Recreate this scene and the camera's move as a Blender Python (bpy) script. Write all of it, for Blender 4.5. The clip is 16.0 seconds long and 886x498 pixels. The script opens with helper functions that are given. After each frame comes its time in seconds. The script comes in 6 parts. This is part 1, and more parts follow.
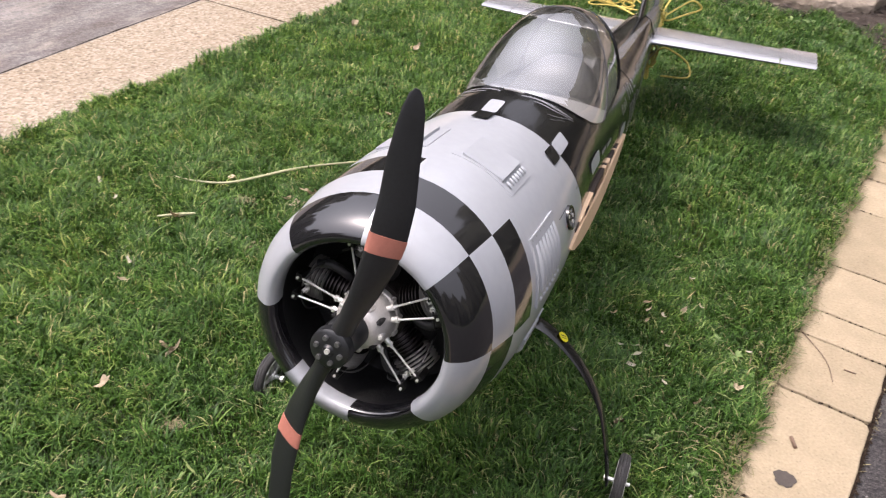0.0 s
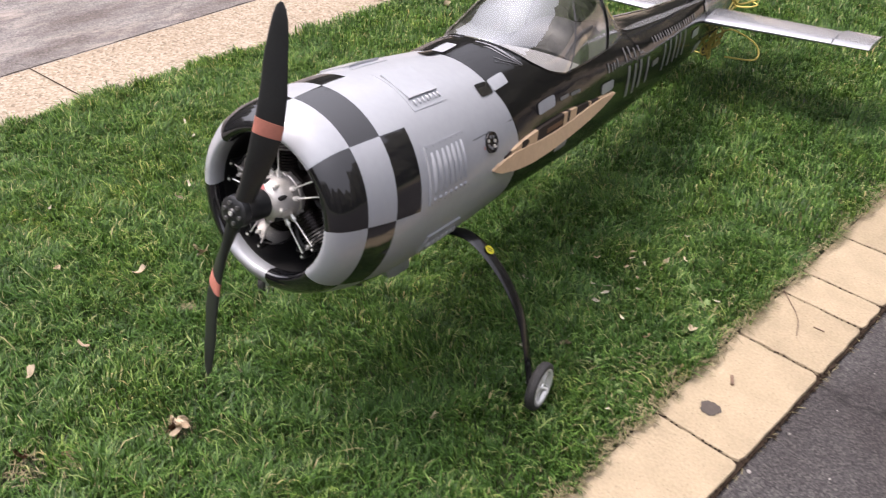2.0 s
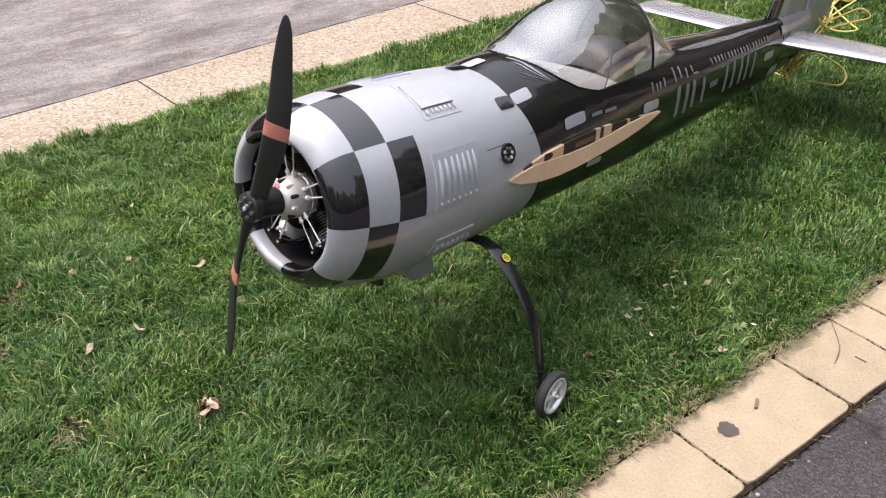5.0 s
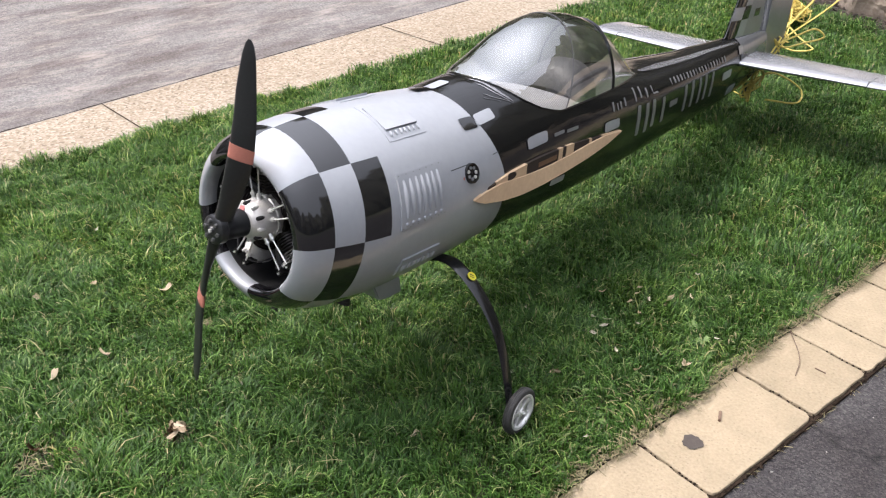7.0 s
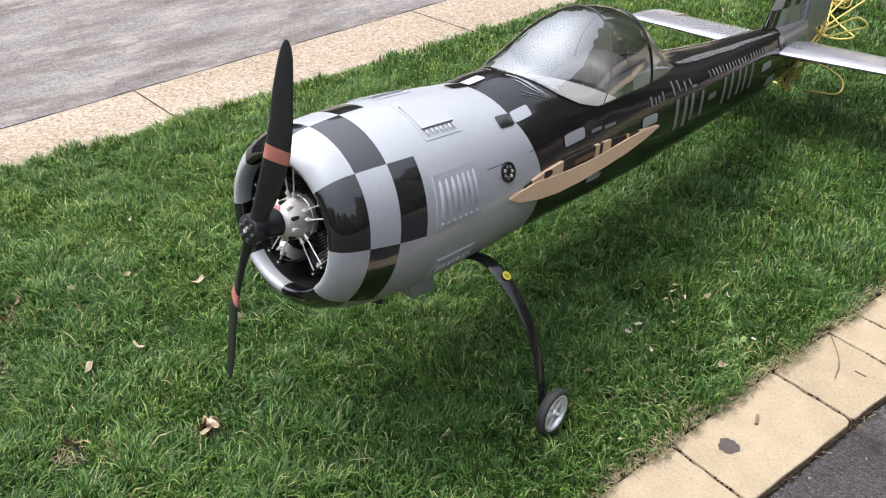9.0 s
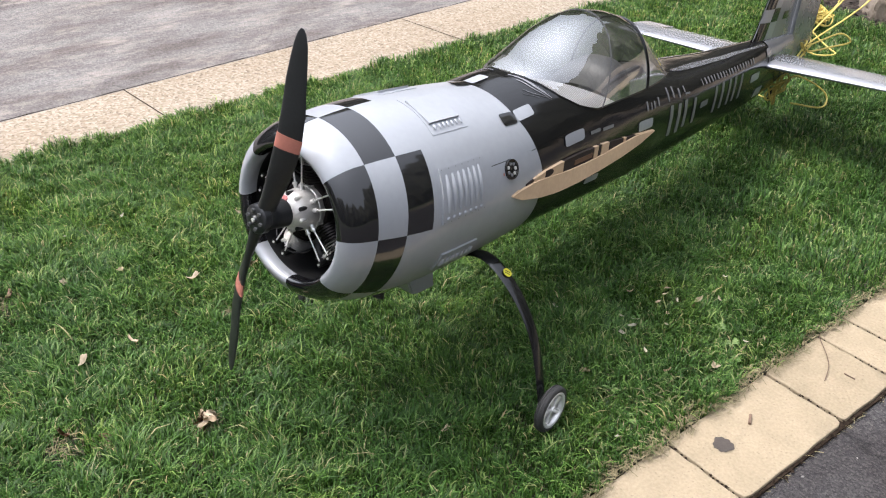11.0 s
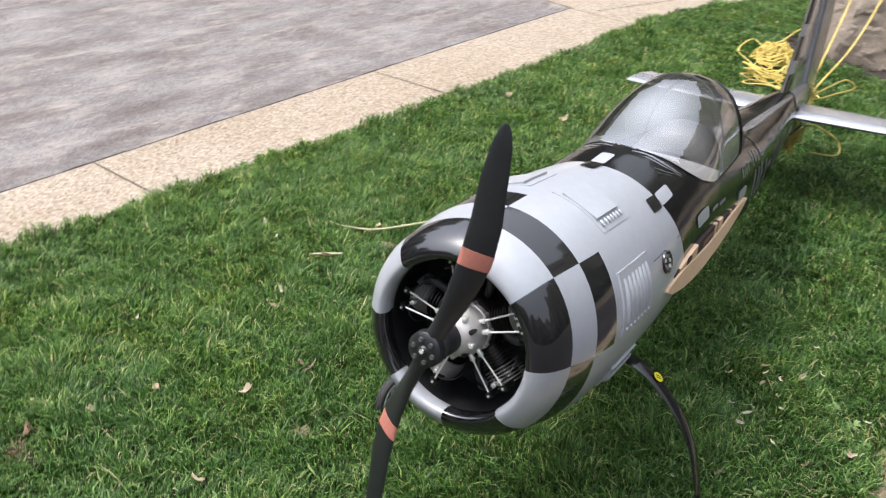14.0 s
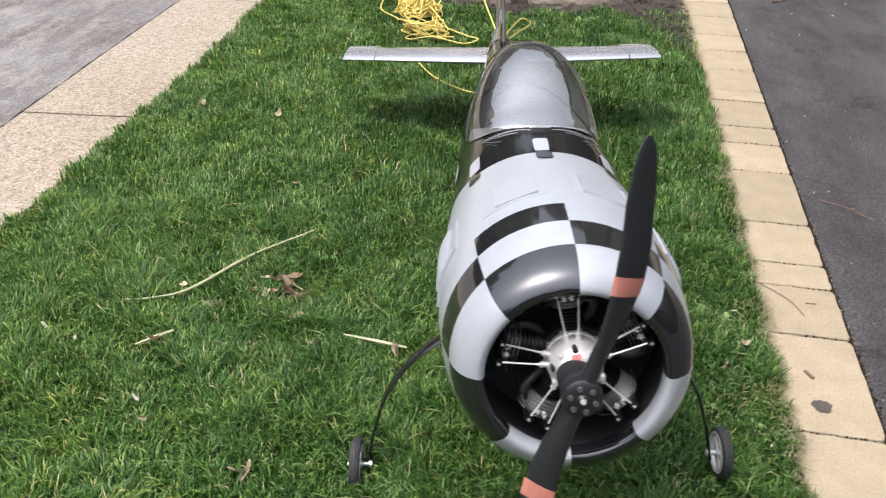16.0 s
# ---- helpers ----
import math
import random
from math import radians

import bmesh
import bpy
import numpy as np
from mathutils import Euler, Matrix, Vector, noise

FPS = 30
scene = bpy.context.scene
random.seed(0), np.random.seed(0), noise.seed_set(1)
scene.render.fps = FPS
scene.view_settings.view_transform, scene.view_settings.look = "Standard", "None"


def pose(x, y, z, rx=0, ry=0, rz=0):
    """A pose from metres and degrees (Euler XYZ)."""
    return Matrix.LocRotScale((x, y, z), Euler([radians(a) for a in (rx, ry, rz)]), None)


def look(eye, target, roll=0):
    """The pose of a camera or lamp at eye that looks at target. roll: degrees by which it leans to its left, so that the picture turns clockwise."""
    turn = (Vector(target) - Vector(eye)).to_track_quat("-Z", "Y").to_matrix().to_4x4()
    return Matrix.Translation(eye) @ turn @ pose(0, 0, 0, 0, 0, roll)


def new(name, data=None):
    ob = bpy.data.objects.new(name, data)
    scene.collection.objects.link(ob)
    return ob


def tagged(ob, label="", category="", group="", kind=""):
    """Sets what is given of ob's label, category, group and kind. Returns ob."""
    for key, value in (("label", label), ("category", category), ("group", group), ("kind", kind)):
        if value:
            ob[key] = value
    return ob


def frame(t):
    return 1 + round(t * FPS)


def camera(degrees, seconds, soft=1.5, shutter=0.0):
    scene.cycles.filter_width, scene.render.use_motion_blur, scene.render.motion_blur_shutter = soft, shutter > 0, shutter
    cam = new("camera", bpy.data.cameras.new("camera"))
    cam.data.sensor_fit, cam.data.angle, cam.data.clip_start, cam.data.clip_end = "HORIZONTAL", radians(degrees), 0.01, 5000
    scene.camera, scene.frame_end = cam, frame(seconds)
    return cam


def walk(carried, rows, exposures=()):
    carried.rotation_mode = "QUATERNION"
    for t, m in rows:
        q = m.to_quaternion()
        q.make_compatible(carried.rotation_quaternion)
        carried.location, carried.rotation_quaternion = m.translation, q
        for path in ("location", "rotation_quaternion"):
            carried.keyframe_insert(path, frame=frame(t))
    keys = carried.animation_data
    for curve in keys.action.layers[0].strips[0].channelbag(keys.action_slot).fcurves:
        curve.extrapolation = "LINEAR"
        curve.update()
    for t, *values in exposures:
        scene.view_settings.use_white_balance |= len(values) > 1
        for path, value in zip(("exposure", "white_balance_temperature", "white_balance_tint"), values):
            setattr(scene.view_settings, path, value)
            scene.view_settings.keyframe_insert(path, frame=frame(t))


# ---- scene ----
cam = camera(54.5, 16.0, soft=1.12, shutter=0.4)
PATH = [
    (0, (-0.012, -0.005, 1.411), (-0.715, 1.505, 0.305), 6.4),
    (0.5, (0.094, 0.035, 1.41), (-0.766, 1.443, 0.279), 4.3),
    (1, (0.261, 0.096, 1.407), (-0.758, 1.38, 0.261), 2.9),
    (1.5, (0.407, 0.065, 1.424), (-0.636, 1.349, 0.301), 2.8),
    (2, (0.578, -0.015, 1.444), (-0.456, 1.275, 0.32), 2.9),
    (2.5, (0.723, 0.035, 1.447), (-0.403, 1.256, 0.333), 1.4),
    (3, (0.834, 0.134, 1.455), (-0.42, 1.225, 0.342), -0.3),
    (3.2, (0.852, 0.132, 1.456), (-0.429, 1.203, 0.355), -0.6),
    (5.3, (0.809, 0.085, 1.466), (-0.437, 1.214, 0.383), 0.5),
    (5.5, (0.818, 0.11, 1.48), (-0.408, 1.265, 0.402), 0.5),
    (6, (0.83, 0.084, 1.465), (-0.362, 1.31, 0.427), 1.1),
    (6.5, (0.837, 0.099, 1.478), (-0.367, 1.303, 0.427), 0.4),
    (7, (0.831, 0.083, 1.471), (-0.401, 1.261, 0.424), 0.6),
    (7.5, (0.817, 0.067, 1.461), (-0.432, 1.225, 0.412), 1.3),
    (8, (0.805, 0.061, 1.46), (-0.448, 1.209, 0.406), 1.5),
    (8.5, (0.792, 0.053, 1.458), (-0.461, 1.2, 0.403), 1.5),
    (9, (0.787, 0.096, 1.496), (-0.467, 1.213, 0.41), 0.1),
    (11.5, (0.753, 0.003, 1.461), (-0.465, 1.187, 0.406), 2.6),
    (12, (0.721, -0.027, 1.463), (-0.489, 1.157, 0.398), 3.1),
    (12.5, (0.667, -0.071, 1.45), (-0.538, 1.1, 0.365), 3.9),
    (13, (0.55, -0.047, 1.423), (-0.669, 1.115, 0.344), 4.3),
    (13.5, (0.352, 0.018, 1.416), (-0.842, 1.243, 0.38), 4.0),
    (14, (0.18, -0.106, 1.43), (-0.896, 1.268, 0.454), 3.3),
    (14.5, (0.02, -0.184, 1.456), (-0.84, 1.363, 0.524), 2.0),
    (15, (-0.169, -0.167, 1.457), (-0.759, 1.507, 0.535), 2.2),
    (15.5, (-0.427, -0.279, 1.452), (-0.733, 1.446, 0.487), 3.0),
    (16, (-0.615, -0.219, 1.427), (-0.814, 1.497, 0.42), 1.0),
]
walk(cam, [(t, look(eye, target, roll)) for t, eye, target, roll in PATH], [(0, -0.06, 6880, 19), (1.2, 0.0, 6880, 19), (3, 0.0, 6880, 19), (5.5, 0.0, 6700, 16.5), (7, 0.0, 6590, 13.5), (9, 0.0, 6490, 11.5), (14, 0.0, 6480, 11.5), (15, -0.05, 6480, 11.5), (16, -0.11, 6480, 11.5)])

# ---------------------------------------------------------------- world and sun
world = bpy.data.worlds.new("sky")
scene.world = world
world.use_nodes = True
wn, wl = world.node_tree.nodes, world.node_tree.links
wn.clear()
sky = wn.new("ShaderNodeTexSky")
sky.sky_type, sky.sun_disc = "NISHITA", False
sky.sun_elevation, sky.sun_rotation = radians(64.6), radians(236)
sky.air_density, sky.dust_density, sky.ozone_density = 1.0, 4.0, 1.0
haze = wn.new("ShaderNodeMix")
haze.data_type = "RGBA"
haze.inputs[0].default_value = 0.62
haze.inputs[7].default_value = (14.0, 14.8, 16.4, 1)
bg = wn.new("ShaderNodeBackground")
bg.inputs["Strength"].default_value = 0.070
out = wn.new("ShaderNodeOutputWorld")
wl.new(sky.outputs[0], haze.inputs[6])
# an overcast sky is brighter overhead than at the horizon
wtc = wn.new("ShaderNodeTexCoord")
wsep = wn.new("ShaderNodeSeparateXYZ")
wmap = wn.new("ShaderNodeMapRange")
wmap.inputs[1].default_value, wmap.inputs[2].default_value = 0.0, 1.0
wmap.inputs[3].default_value, wmap.inputs[4].default_value = 1.15, 1.95
wmul = wn.new("ShaderNodeVectorMath")
wmul.operation = "SCALE"
wl.new(wtc.outputs["Generated"], wsep.inputs[0])
wl.new(wsep.outputs[2], wmap.inputs[0])
wl.new(haze.outputs[2], wmul.inputs[0])
wl.new(wmap.outputs[0], wmul.inputs["Scale"])
# and the thin cloud glows broadly round the hidden sun
wdot = wn.new("ShaderNodeVectorMath")
wdot.operation = "DOT_PRODUCT"
wdot.inputs[1].default_value = Vector((-3.0, -2.0, 7.6)).normalized()
wl.new(wtc.outputs["Generated"], wdot.inputs[0])
wpos = wn.new("ShaderNodeMath")
wpos.operation, wpos.inputs[1].default_value = "MAXIMUM", 0.0
wl.new(wdot.outputs["Value"], wpos.inputs[0])
wpow = wn.new("ShaderNodeMath")
wpow.operation, wpow.inputs[1].default_value = "POWER", 2.5
wl.new(wpos.outputs[0], wpow.inputs[0])
wglow = wn.new("ShaderNodeMath")
wglow.operation, wglow.inputs[1].default_value, wglow.inputs[2].default_value = "MULTIPLY_ADD", 2.2, 1.0
wl.new(wpow.outputs[0], wglow.inputs[0])
wnear = wn.new("ShaderNodeMath")
wnear.operation, wnear.inputs[1].default_value = "POWER", 30.0
wl.new(wpos.outputs[0], wnear.inputs[0])
wsum = wn.new("ShaderNodeMath")
wsum.operation, wsum.inputs[1].default_value = "MULTIPLY_ADD", 6.0
wl.new(wnear.outputs[0], wsum.inputs[0])
wl.new(wglow.outputs[0], wsum.inputs[2])
wgl = wn.new("ShaderNodeVectorMath")
wgl.operation = "SCALE"
wl.new(wmul.outputs[0], wgl.inputs[0])
wl.new(wsum.outputs[0], wgl.inputs["Scale"])
wl.new(wgl.outputs[0], bg.inputs["Color"])
wl.new(bg.outputs[0], out.inputs[0])

sun_data = bpy.data.lights.new("sun", "SUN")
sun_data.energy, sun_data.angle, sun_data.color = 2.25, radians(7), (1.0, 0.955, 0.89)
sun = new("sun", sun_data)
sun.matrix_world = look((-3.0, -2.0, 7.6), (0, 0, 0))


# ---------------------------------------------------------------- materials
def mat(name, col, rough=0.5, metal=0.0, vary=0.15, scale=20.0, fine=200.0, bump=0.0, bump_scale=None,
        coat=0.0, spec=0.5, col2=None, island=0.0, piece=0.0, speck=0.0, stretch=None):
    """A painted or raw surface: two scales of tone, some relief, optional second colour."""
    m = bpy.data.materials.new(name)
    m.use_nodes = True
    n, l = m.node_tree.nodes, m.node_tree.links
    b = n["Principled BSDF"]
    b.inputs["Roughness"].default_value = rough
    b.inputs["Metallic"].default_value = metal
    b.inputs["Coat Weight"].default_value = coat
    b.inputs["Coat Roughness"].default_value = 0.06
    b.inputs["Specular IOR Level"].default_value = spec
    tc = n.new("ShaderNodeTexCoord")
    big = n.new("ShaderNodeTexNoise")
    big.inputs["Scale"].default_value, big.inputs["Detail"].default_value = scale, 5
    small = n.new("ShaderNodeTexNoise")
    small.inputs["Scale"].default_value, small.inputs["Detail"].default_value = fine, 3
    for t in (big, small):
        l.new(tc.outputs["Object"], t.inputs["Vector"])
    add = n.new("ShaderNodeMath")
    add.operation = "ADD"
    l.new(big.outputs[0], add.inputs[0])
    l.new(small.outputs[0], add.inputs[1])
    fac = add.outputs[0]
    if island or piece:
        src = n.new("ShaderNodeNewGeometry").outputs["Random Per Island"] if island else n.new("ShaderNodeObjectInfo").outputs["Random"]
        k = n.new("ShaderNodeMath")
        k.operation = "MULTIPLY_ADD"
        k.inputs[1].default_value = island or piece
        l.new(src, k.inputs[0])
        l.new(fac, k.inputs[2])
        fac = k.outputs[0]
    rng = n.new("ShaderNodeMapRange")
    rng.inputs[1].default_value, rng.inputs[2].default_value = 0.65, 1.35 + (island or piece)
    l.new(fac, rng.inputs[0])
    mix = n.new("ShaderNodeMix")
    mix.data_type = "RGBA"
    c2 = col2 or tuple(min(1, c * (1 + vary)) for c in col)
    c1 = tuple(c * (1 - vary) for c in col) if not col2 else col
    mix.inputs[6].default_value, mix.inputs[7].default_value = (*c1, 1), (*c2, 1)
    l.new(rng.outputs[0], mix.inputs[0])
    colour = mix.outputs[2]
    if speck:
        vor = n.new("ShaderNodeTexVoronoi")
        vor.inputs["Scale"].default_value = speck
        l.new(tc.outputs["Object"], vor.inputs["Vector"])
        pit = n.new("ShaderNodeMapRange")
        pit.inputs[1].default_value, pit.inputs[2].default_value = 0.08, 0.22
        pit.inputs[3].default_value, pit.inputs[4].default_value = 0.76, 1.0
        l.new(vor.outputs["Distance"], pit.inputs[0])
        ml = n.new("ShaderNodeMix")
        ml.data_type, ml.blend_type = "RGBA", "MULTIPLY"
        ml.inputs[0].default_value = 1.0
        l.new(colour, ml.inputs[6])
        l.new(pit.outputs[0], ml.inputs[7])
        colour = ml.outputs[2]
    l.new(colour, b.inputs["Base Color"])
    if bump:
        bp = n.new("ShaderNodeBump")
        bp.inputs["Strength"].default_value, bp.inputs["Distance"].default_value = min(1, bump), 0.004
        src = small
        if bump_scale:
            src = n.new("ShaderNodeTexNoise")
            src.inputs["Scale"].default_value, src.inputs["Detail"].default_value = bump_scale, 6
            if stretch:
                pull = n.new("ShaderNodeMapping")
                pull.inputs["Scale"].default_value = stretch
                l.new(tc.outputs["Object"], pull.inputs[0])
            l.new(pull.outputs[0] if stretch else tc.outputs["Object"], src.inputs["Vector"])
        l.new(src.outputs[0], bp.inputs["Height"])
        l.new(bp.outputs[0], b.inputs["Normal"])
    return m


def pebbles(name, cols, scale, rough=0.85, patch=None, patch_scale=1.2, bump=0.6, crack=0.0, scuff=False, deep=0.55):
    """Stone chips bound in a surface: chips by cells, broad patches, hairline cracks."""
    m = bpy.data.materials.new(name)
    m.use_nodes = True
    n, l = m.node_tree.nodes, m.node_tree.links
    b = n["Principled BSDF"]
    b.inputs["Roughness"].default_value, b.inputs["Specular IOR Level"].default_value = rough, 0.2
    tc = n.new("ShaderNodeTexCoord")
    cell = n.new("ShaderNodeTexVoronoi")
    cell.inputs["Scale"].default_value = scale
    l.new(tc.outputs["Object"], cell.inputs["Vector"])
    sep = n.new("ShaderNodeSeparateColor")
    l.new(cell.outputs["Color"], sep.inputs[0])
    ramp = n.new("ShaderNodeValToRGB")
    ramp.color_ramp.elements.remove(ramp.color_ramp.elements[1])
    for i, c in enumerate(cols):
        e = ramp.color_ramp.elements[0] if i == 0 else ramp.color_ramp.elements.new(i / (len(cols) - 1))
        e.position, e.color = i / (len(cols) - 1), (*c, 1)
    l.new(sep.outputs[0], ramp.inputs[0])
    col = ramp.outputs[0]
    if patch:
        ns = n.new("ShaderNodeTexNoise")
        ns.inputs["Scale"].default_value, ns.inputs["Detail"].default_value, ns.inputs["Roughness"].default_value = patch_scale, 7, 0.65
        mp = n.new("ShaderNodeMapping")
        mp.inputs["Scale"].default_value = (1.0, 0.40, 1.0)
        mp.inputs["Rotation"].default_value = (0, 0, 0.06)
        l.new(tc.outputs["Object"], mp.inputs[0])
        l.new(mp.outputs[0], ns.inputs["Vector"])
        r2 = n.new("ShaderNodeMapRange")
        r2.inputs[1].default_value, r2.inputs[2].default_value = 0.38, 0.64
        l.new(ns.outputs[0], r2.inputs[0])
        mx = n.new("ShaderNodeMix")
        mx.data_type, mx.blend_type = "RGBA", "MULTIPLY"
        l.new(r2.outputs[0], mx.inputs[0])
        l.new(col, mx.inputs[6])
        mx.inputs[7].default_value = (*patch, 1)
        col = mx.outputs[2]
    if scuff:
        sn = n.new("ShaderNodeTexNoise")
        sn.inputs["Scale"].default_value, sn.inputs["Detail"].default_value, sn.inputs["Roughness"].default_value = 6.0, 10, 0.82
        sm = n.new("ShaderNodeMapping")
        sm.inputs["Scale"].default_value = (1.0, 0.36, 1.0)
        sm.inputs["Rotation"].default_value = (0, 0, 0.10)
        l.new(tc.outputs["Object"], sm.inputs[0])
        l.new(sm.outputs[0], sn.inputs["Vector"])
        sr = n.new("ShaderNodeMapRange")
        sr.inputs[1].default_value, sr.inputs[2].default_value = 0.50, 0.68
        sr.inputs[4].default_value = 0.85
        l.new(sn.outputs[0], sr.inputs[0])
        sx = n.new("ShaderNodeMix")
        sx.data_type = "RGBA"
        l.new(sr.outputs[0], sx.inputs[0])
        l.new(col, sx.inputs[6])
        sx.inputs[7].default_value = (0.264, 0.231, 0.204, 1)
        col = sx.outputs[2]
    if crack:
        warp = n.new("ShaderNodeTexNoise")
        warp.inputs["Scale"].default_value = 6
        l.new(tc.outputs["Object"], warp.inputs["Vector"])
        ad = n.new("ShaderNodeVectorMath")
        ad.operation = "MULTIPLY_ADD"
        ad.inputs[1].default_value = (0.25, 0.25, 0.25)
        l.new(warp.outputs["Color"], ad.inputs[0])
        l.new(tc.outputs["Object"], ad.inputs[2])
        cr = n.new("ShaderNodeTexVoronoi")
        cr.feature = "DISTANCE_TO_EDGE"
        cr.inputs["Scale"].default_value = crack
        l.new(ad.outputs[0], cr.inputs["Vector"])
        r3 = n.new("ShaderNodeMapRange")
        r3.inputs[1].default_value, r3.inputs[2].default_value = 0.0, 0.008
        r3.inputs[3].default_value, r3.inputs[4].default_value = deep, 1.0
        l.new(cr.outputs[0], r3.inputs[0])
        m3 = n.new("ShaderNodeMix")
        m3.data_type, m3.blend_type = "RGBA", "MULTIPLY"
        m3.inputs[0].default_value = 1.0
        l.new(col, m3.inputs[6])
        l.new(r3.outputs[0], m3.inputs[7])
        col = m3.outputs[2]
    l.new(col, b.inputs["Base Color"])
    bp = n.new("ShaderNodeBump")
    bp.inputs["Strength"].default_value, bp.inputs["Distance"].default_value = bump, 0.004
    l.new(cell.outputs["Distance"], bp.inputs["Height"])
    l.new(bp.outputs[0], b.inputs["Normal"])
    return m


def grass_mat(name):
    m = bpy.data.materials.new(name)
    m.use_nodes = True
    n, l = m.node_tree.nodes, m.node_tree.links
    b = n["Principled BSDF"]
    b.inputs["Roughness"].default_value, b.inputs["Specular IOR Level"].default_value = 0.42, 0.22
    geo = n.new("ShaderNodeNewGeometry")
    ramp = n.new("ShaderNodeValToRGB")
    el = ramp.color_ramp.elements
    el[0].position, el[0].color = 0.0, (0.0180, 0.045, 0.0092, 1)
    el[1].position, el[1].color = 1.0, (0.322, 0.279, 0.155, 1)
    for p, c in ((0.42, (0.0315, 0.0825, 0.0138, 1)), (0.78, (0.0735, 0.160, 0.0320, 1)), (0.935, (0.166, 0.256, 0.0750, 1)), (0.975, (0.248, 0.26, 0.136, 1))):
        e = el.new(p)
        e.color = c
    l.new(geo.outputs["Random Per Island"], ramp.inputs[0])
    tc = n.new("ShaderNodeTexCoord")
    col = ramp.outputs[0]
    # broad patches, then tufts of one tone
    for scale, detail, lo, hi, tint in ((1.7, 5, 0.35, 0.68, (1.32, 1.23, 1.15)), (13.0, 2, 0.38, 0.62, (0.82, 0.85, 0.83)), (5.0, 3, 0.45, 0.70, (1.25, 1.12, 0.95))):
        ns = n.new("ShaderNodeTexNoise")
        ns.inputs["Scale"].default_value, ns.inputs["Detail"].default_value = scale, detail
        l.new(tc.outputs["Object"], ns.inputs["Vector"])
        rg = n.new("ShaderNodeMapRange")
        rg.inputs[1].default_value, rg.inputs[2].default_value = lo, hi
        l.new(ns.outputs[0], rg.inputs[0])
        mx = n.new("ShaderNodeMix")
        mx.data_type, mx.blend_type = "RGBA", "MULTIPLY"
        mx.inputs[7].default_value = (*tint, 1)
        l.new(rg.outputs[0], mx.inputs[0])
        l.new(col, mx.inputs[6])
        col = mx.outputs[2]
    # blade colour gets lighter and yellower towards the walkway
    xyz = n.new("ShaderNodeSeparateXYZ")
    l.new(tc.outputs["Object"], xyz.inputs[0])
    rg = n.new("ShaderNodeMapRange")
    rg.inputs[1].default_value, rg.inputs[2].default_value = -1.2, -2.0
    l.new(xyz.outputs[0], rg.inputs[0])
    mx = n.new("ShaderNodeMix")
    mx.data_type, mx.blend_type = "RGBA", "MULTIPLY"
    mx.inputs[7].default_value = (1.20, 1.14, 1.05, 1)
    l.new(rg.outputs[0], mx.inputs[0])
    l.new(col, mx.inputs[6])
    l.new(mx.outputs[2], b.inputs["Base Color"])
    tr = n.new("ShaderNodeBsdfTranslucent")
    l.new(mx.outputs[2], tr.inputs[0])
    ms = n.new("ShaderNodeMixShader")
    ms.inputs[0].default_value = 0.36
    l.new(b.outputs[0], ms.inputs[1])
    l.new(tr.outputs[0], ms.inputs[2])
    l.new(ms.outputs[0], n["Material Output"].inputs[0])
    return m


def glass_mat(name, tint=(0.985, 0.99, 0.985), gloss=0.28):
    m = bpy.data.materials.new(name)
    m.use_nodes = True
    n, l = m.node_tree.nodes, m.node_tree.links
    n.remove(n["Principled BSDF"])
    tr = n.new("ShaderNodeBsdfTransparent")
    tr.inputs[0].default_value = (*tint, 1)
    gl = n.new("ShaderNodeBsdfGlossy")
    gl.inputs["Roughness"].default_value = 0.015
    ms = n.new("ShaderNodeMixShader")
    fr = n.new("ShaderNodeFresnel")
    fr.inputs["IOR"].default_value = 1.5
    k = n.new("ShaderNodeMath")
    k.operation, k.use_clamp = "MULTIPLY_ADD", True
    k.inputs[1].default_value, k.inputs[2].default_value = 0.55, gloss
    l.new(fr.outputs[0], k.inputs[0])
    l.new(k.outputs[0], ms.inputs[0])
    l.new(tr.outputs[0], ms.inputs[1])
    l.new(gl.outputs[0], ms.inputs[2])
    l.new(ms.outputs[0], n["Material Output"].inputs[0])
    return m


def weave_mat(name):
    """Pale woven cloth: fine twill lines two ways."""
    m = mat(name, (0.31, 0.304, 0.304), 0.6, 0, 0.08, 20, 300)
    n, l = m.node_tree.nodes, m.node_tree.links
    b = n["Principled BSDF"]
    old = b.inputs["Base Color"].links[0].from_socket
    tc = n.new("ShaderNodeTexCoord")
    wv = n.new("ShaderNodeTexWave")
    wv.bands_direction = "DIAGONAL"
    wv.inputs["Scale"].default_value, wv.inputs["Distortion"].default_value = 85, 0.6
    l.new(tc.outputs["Object"], wv.inputs["Vector"])
    mp = n.new("ShaderNodeMapRange")
    mp.inputs[3].default_value, mp.inputs[4].default_value = 0.45, 1.15
    l.new(wv.outputs[1], mp.inputs[0])
    mx = n.new("ShaderNodeMix")
    mx.data_type, mx.blend_type = "RGBA", "MULTIPLY"
    mx.inputs[0].default_value = 1.0
    l.new(old, mx.inputs[6])
    l.new(mp.outputs[0], mx.inputs[7])
    l.new(mx.outputs[2], b.inputs["Base Color"])
    return m


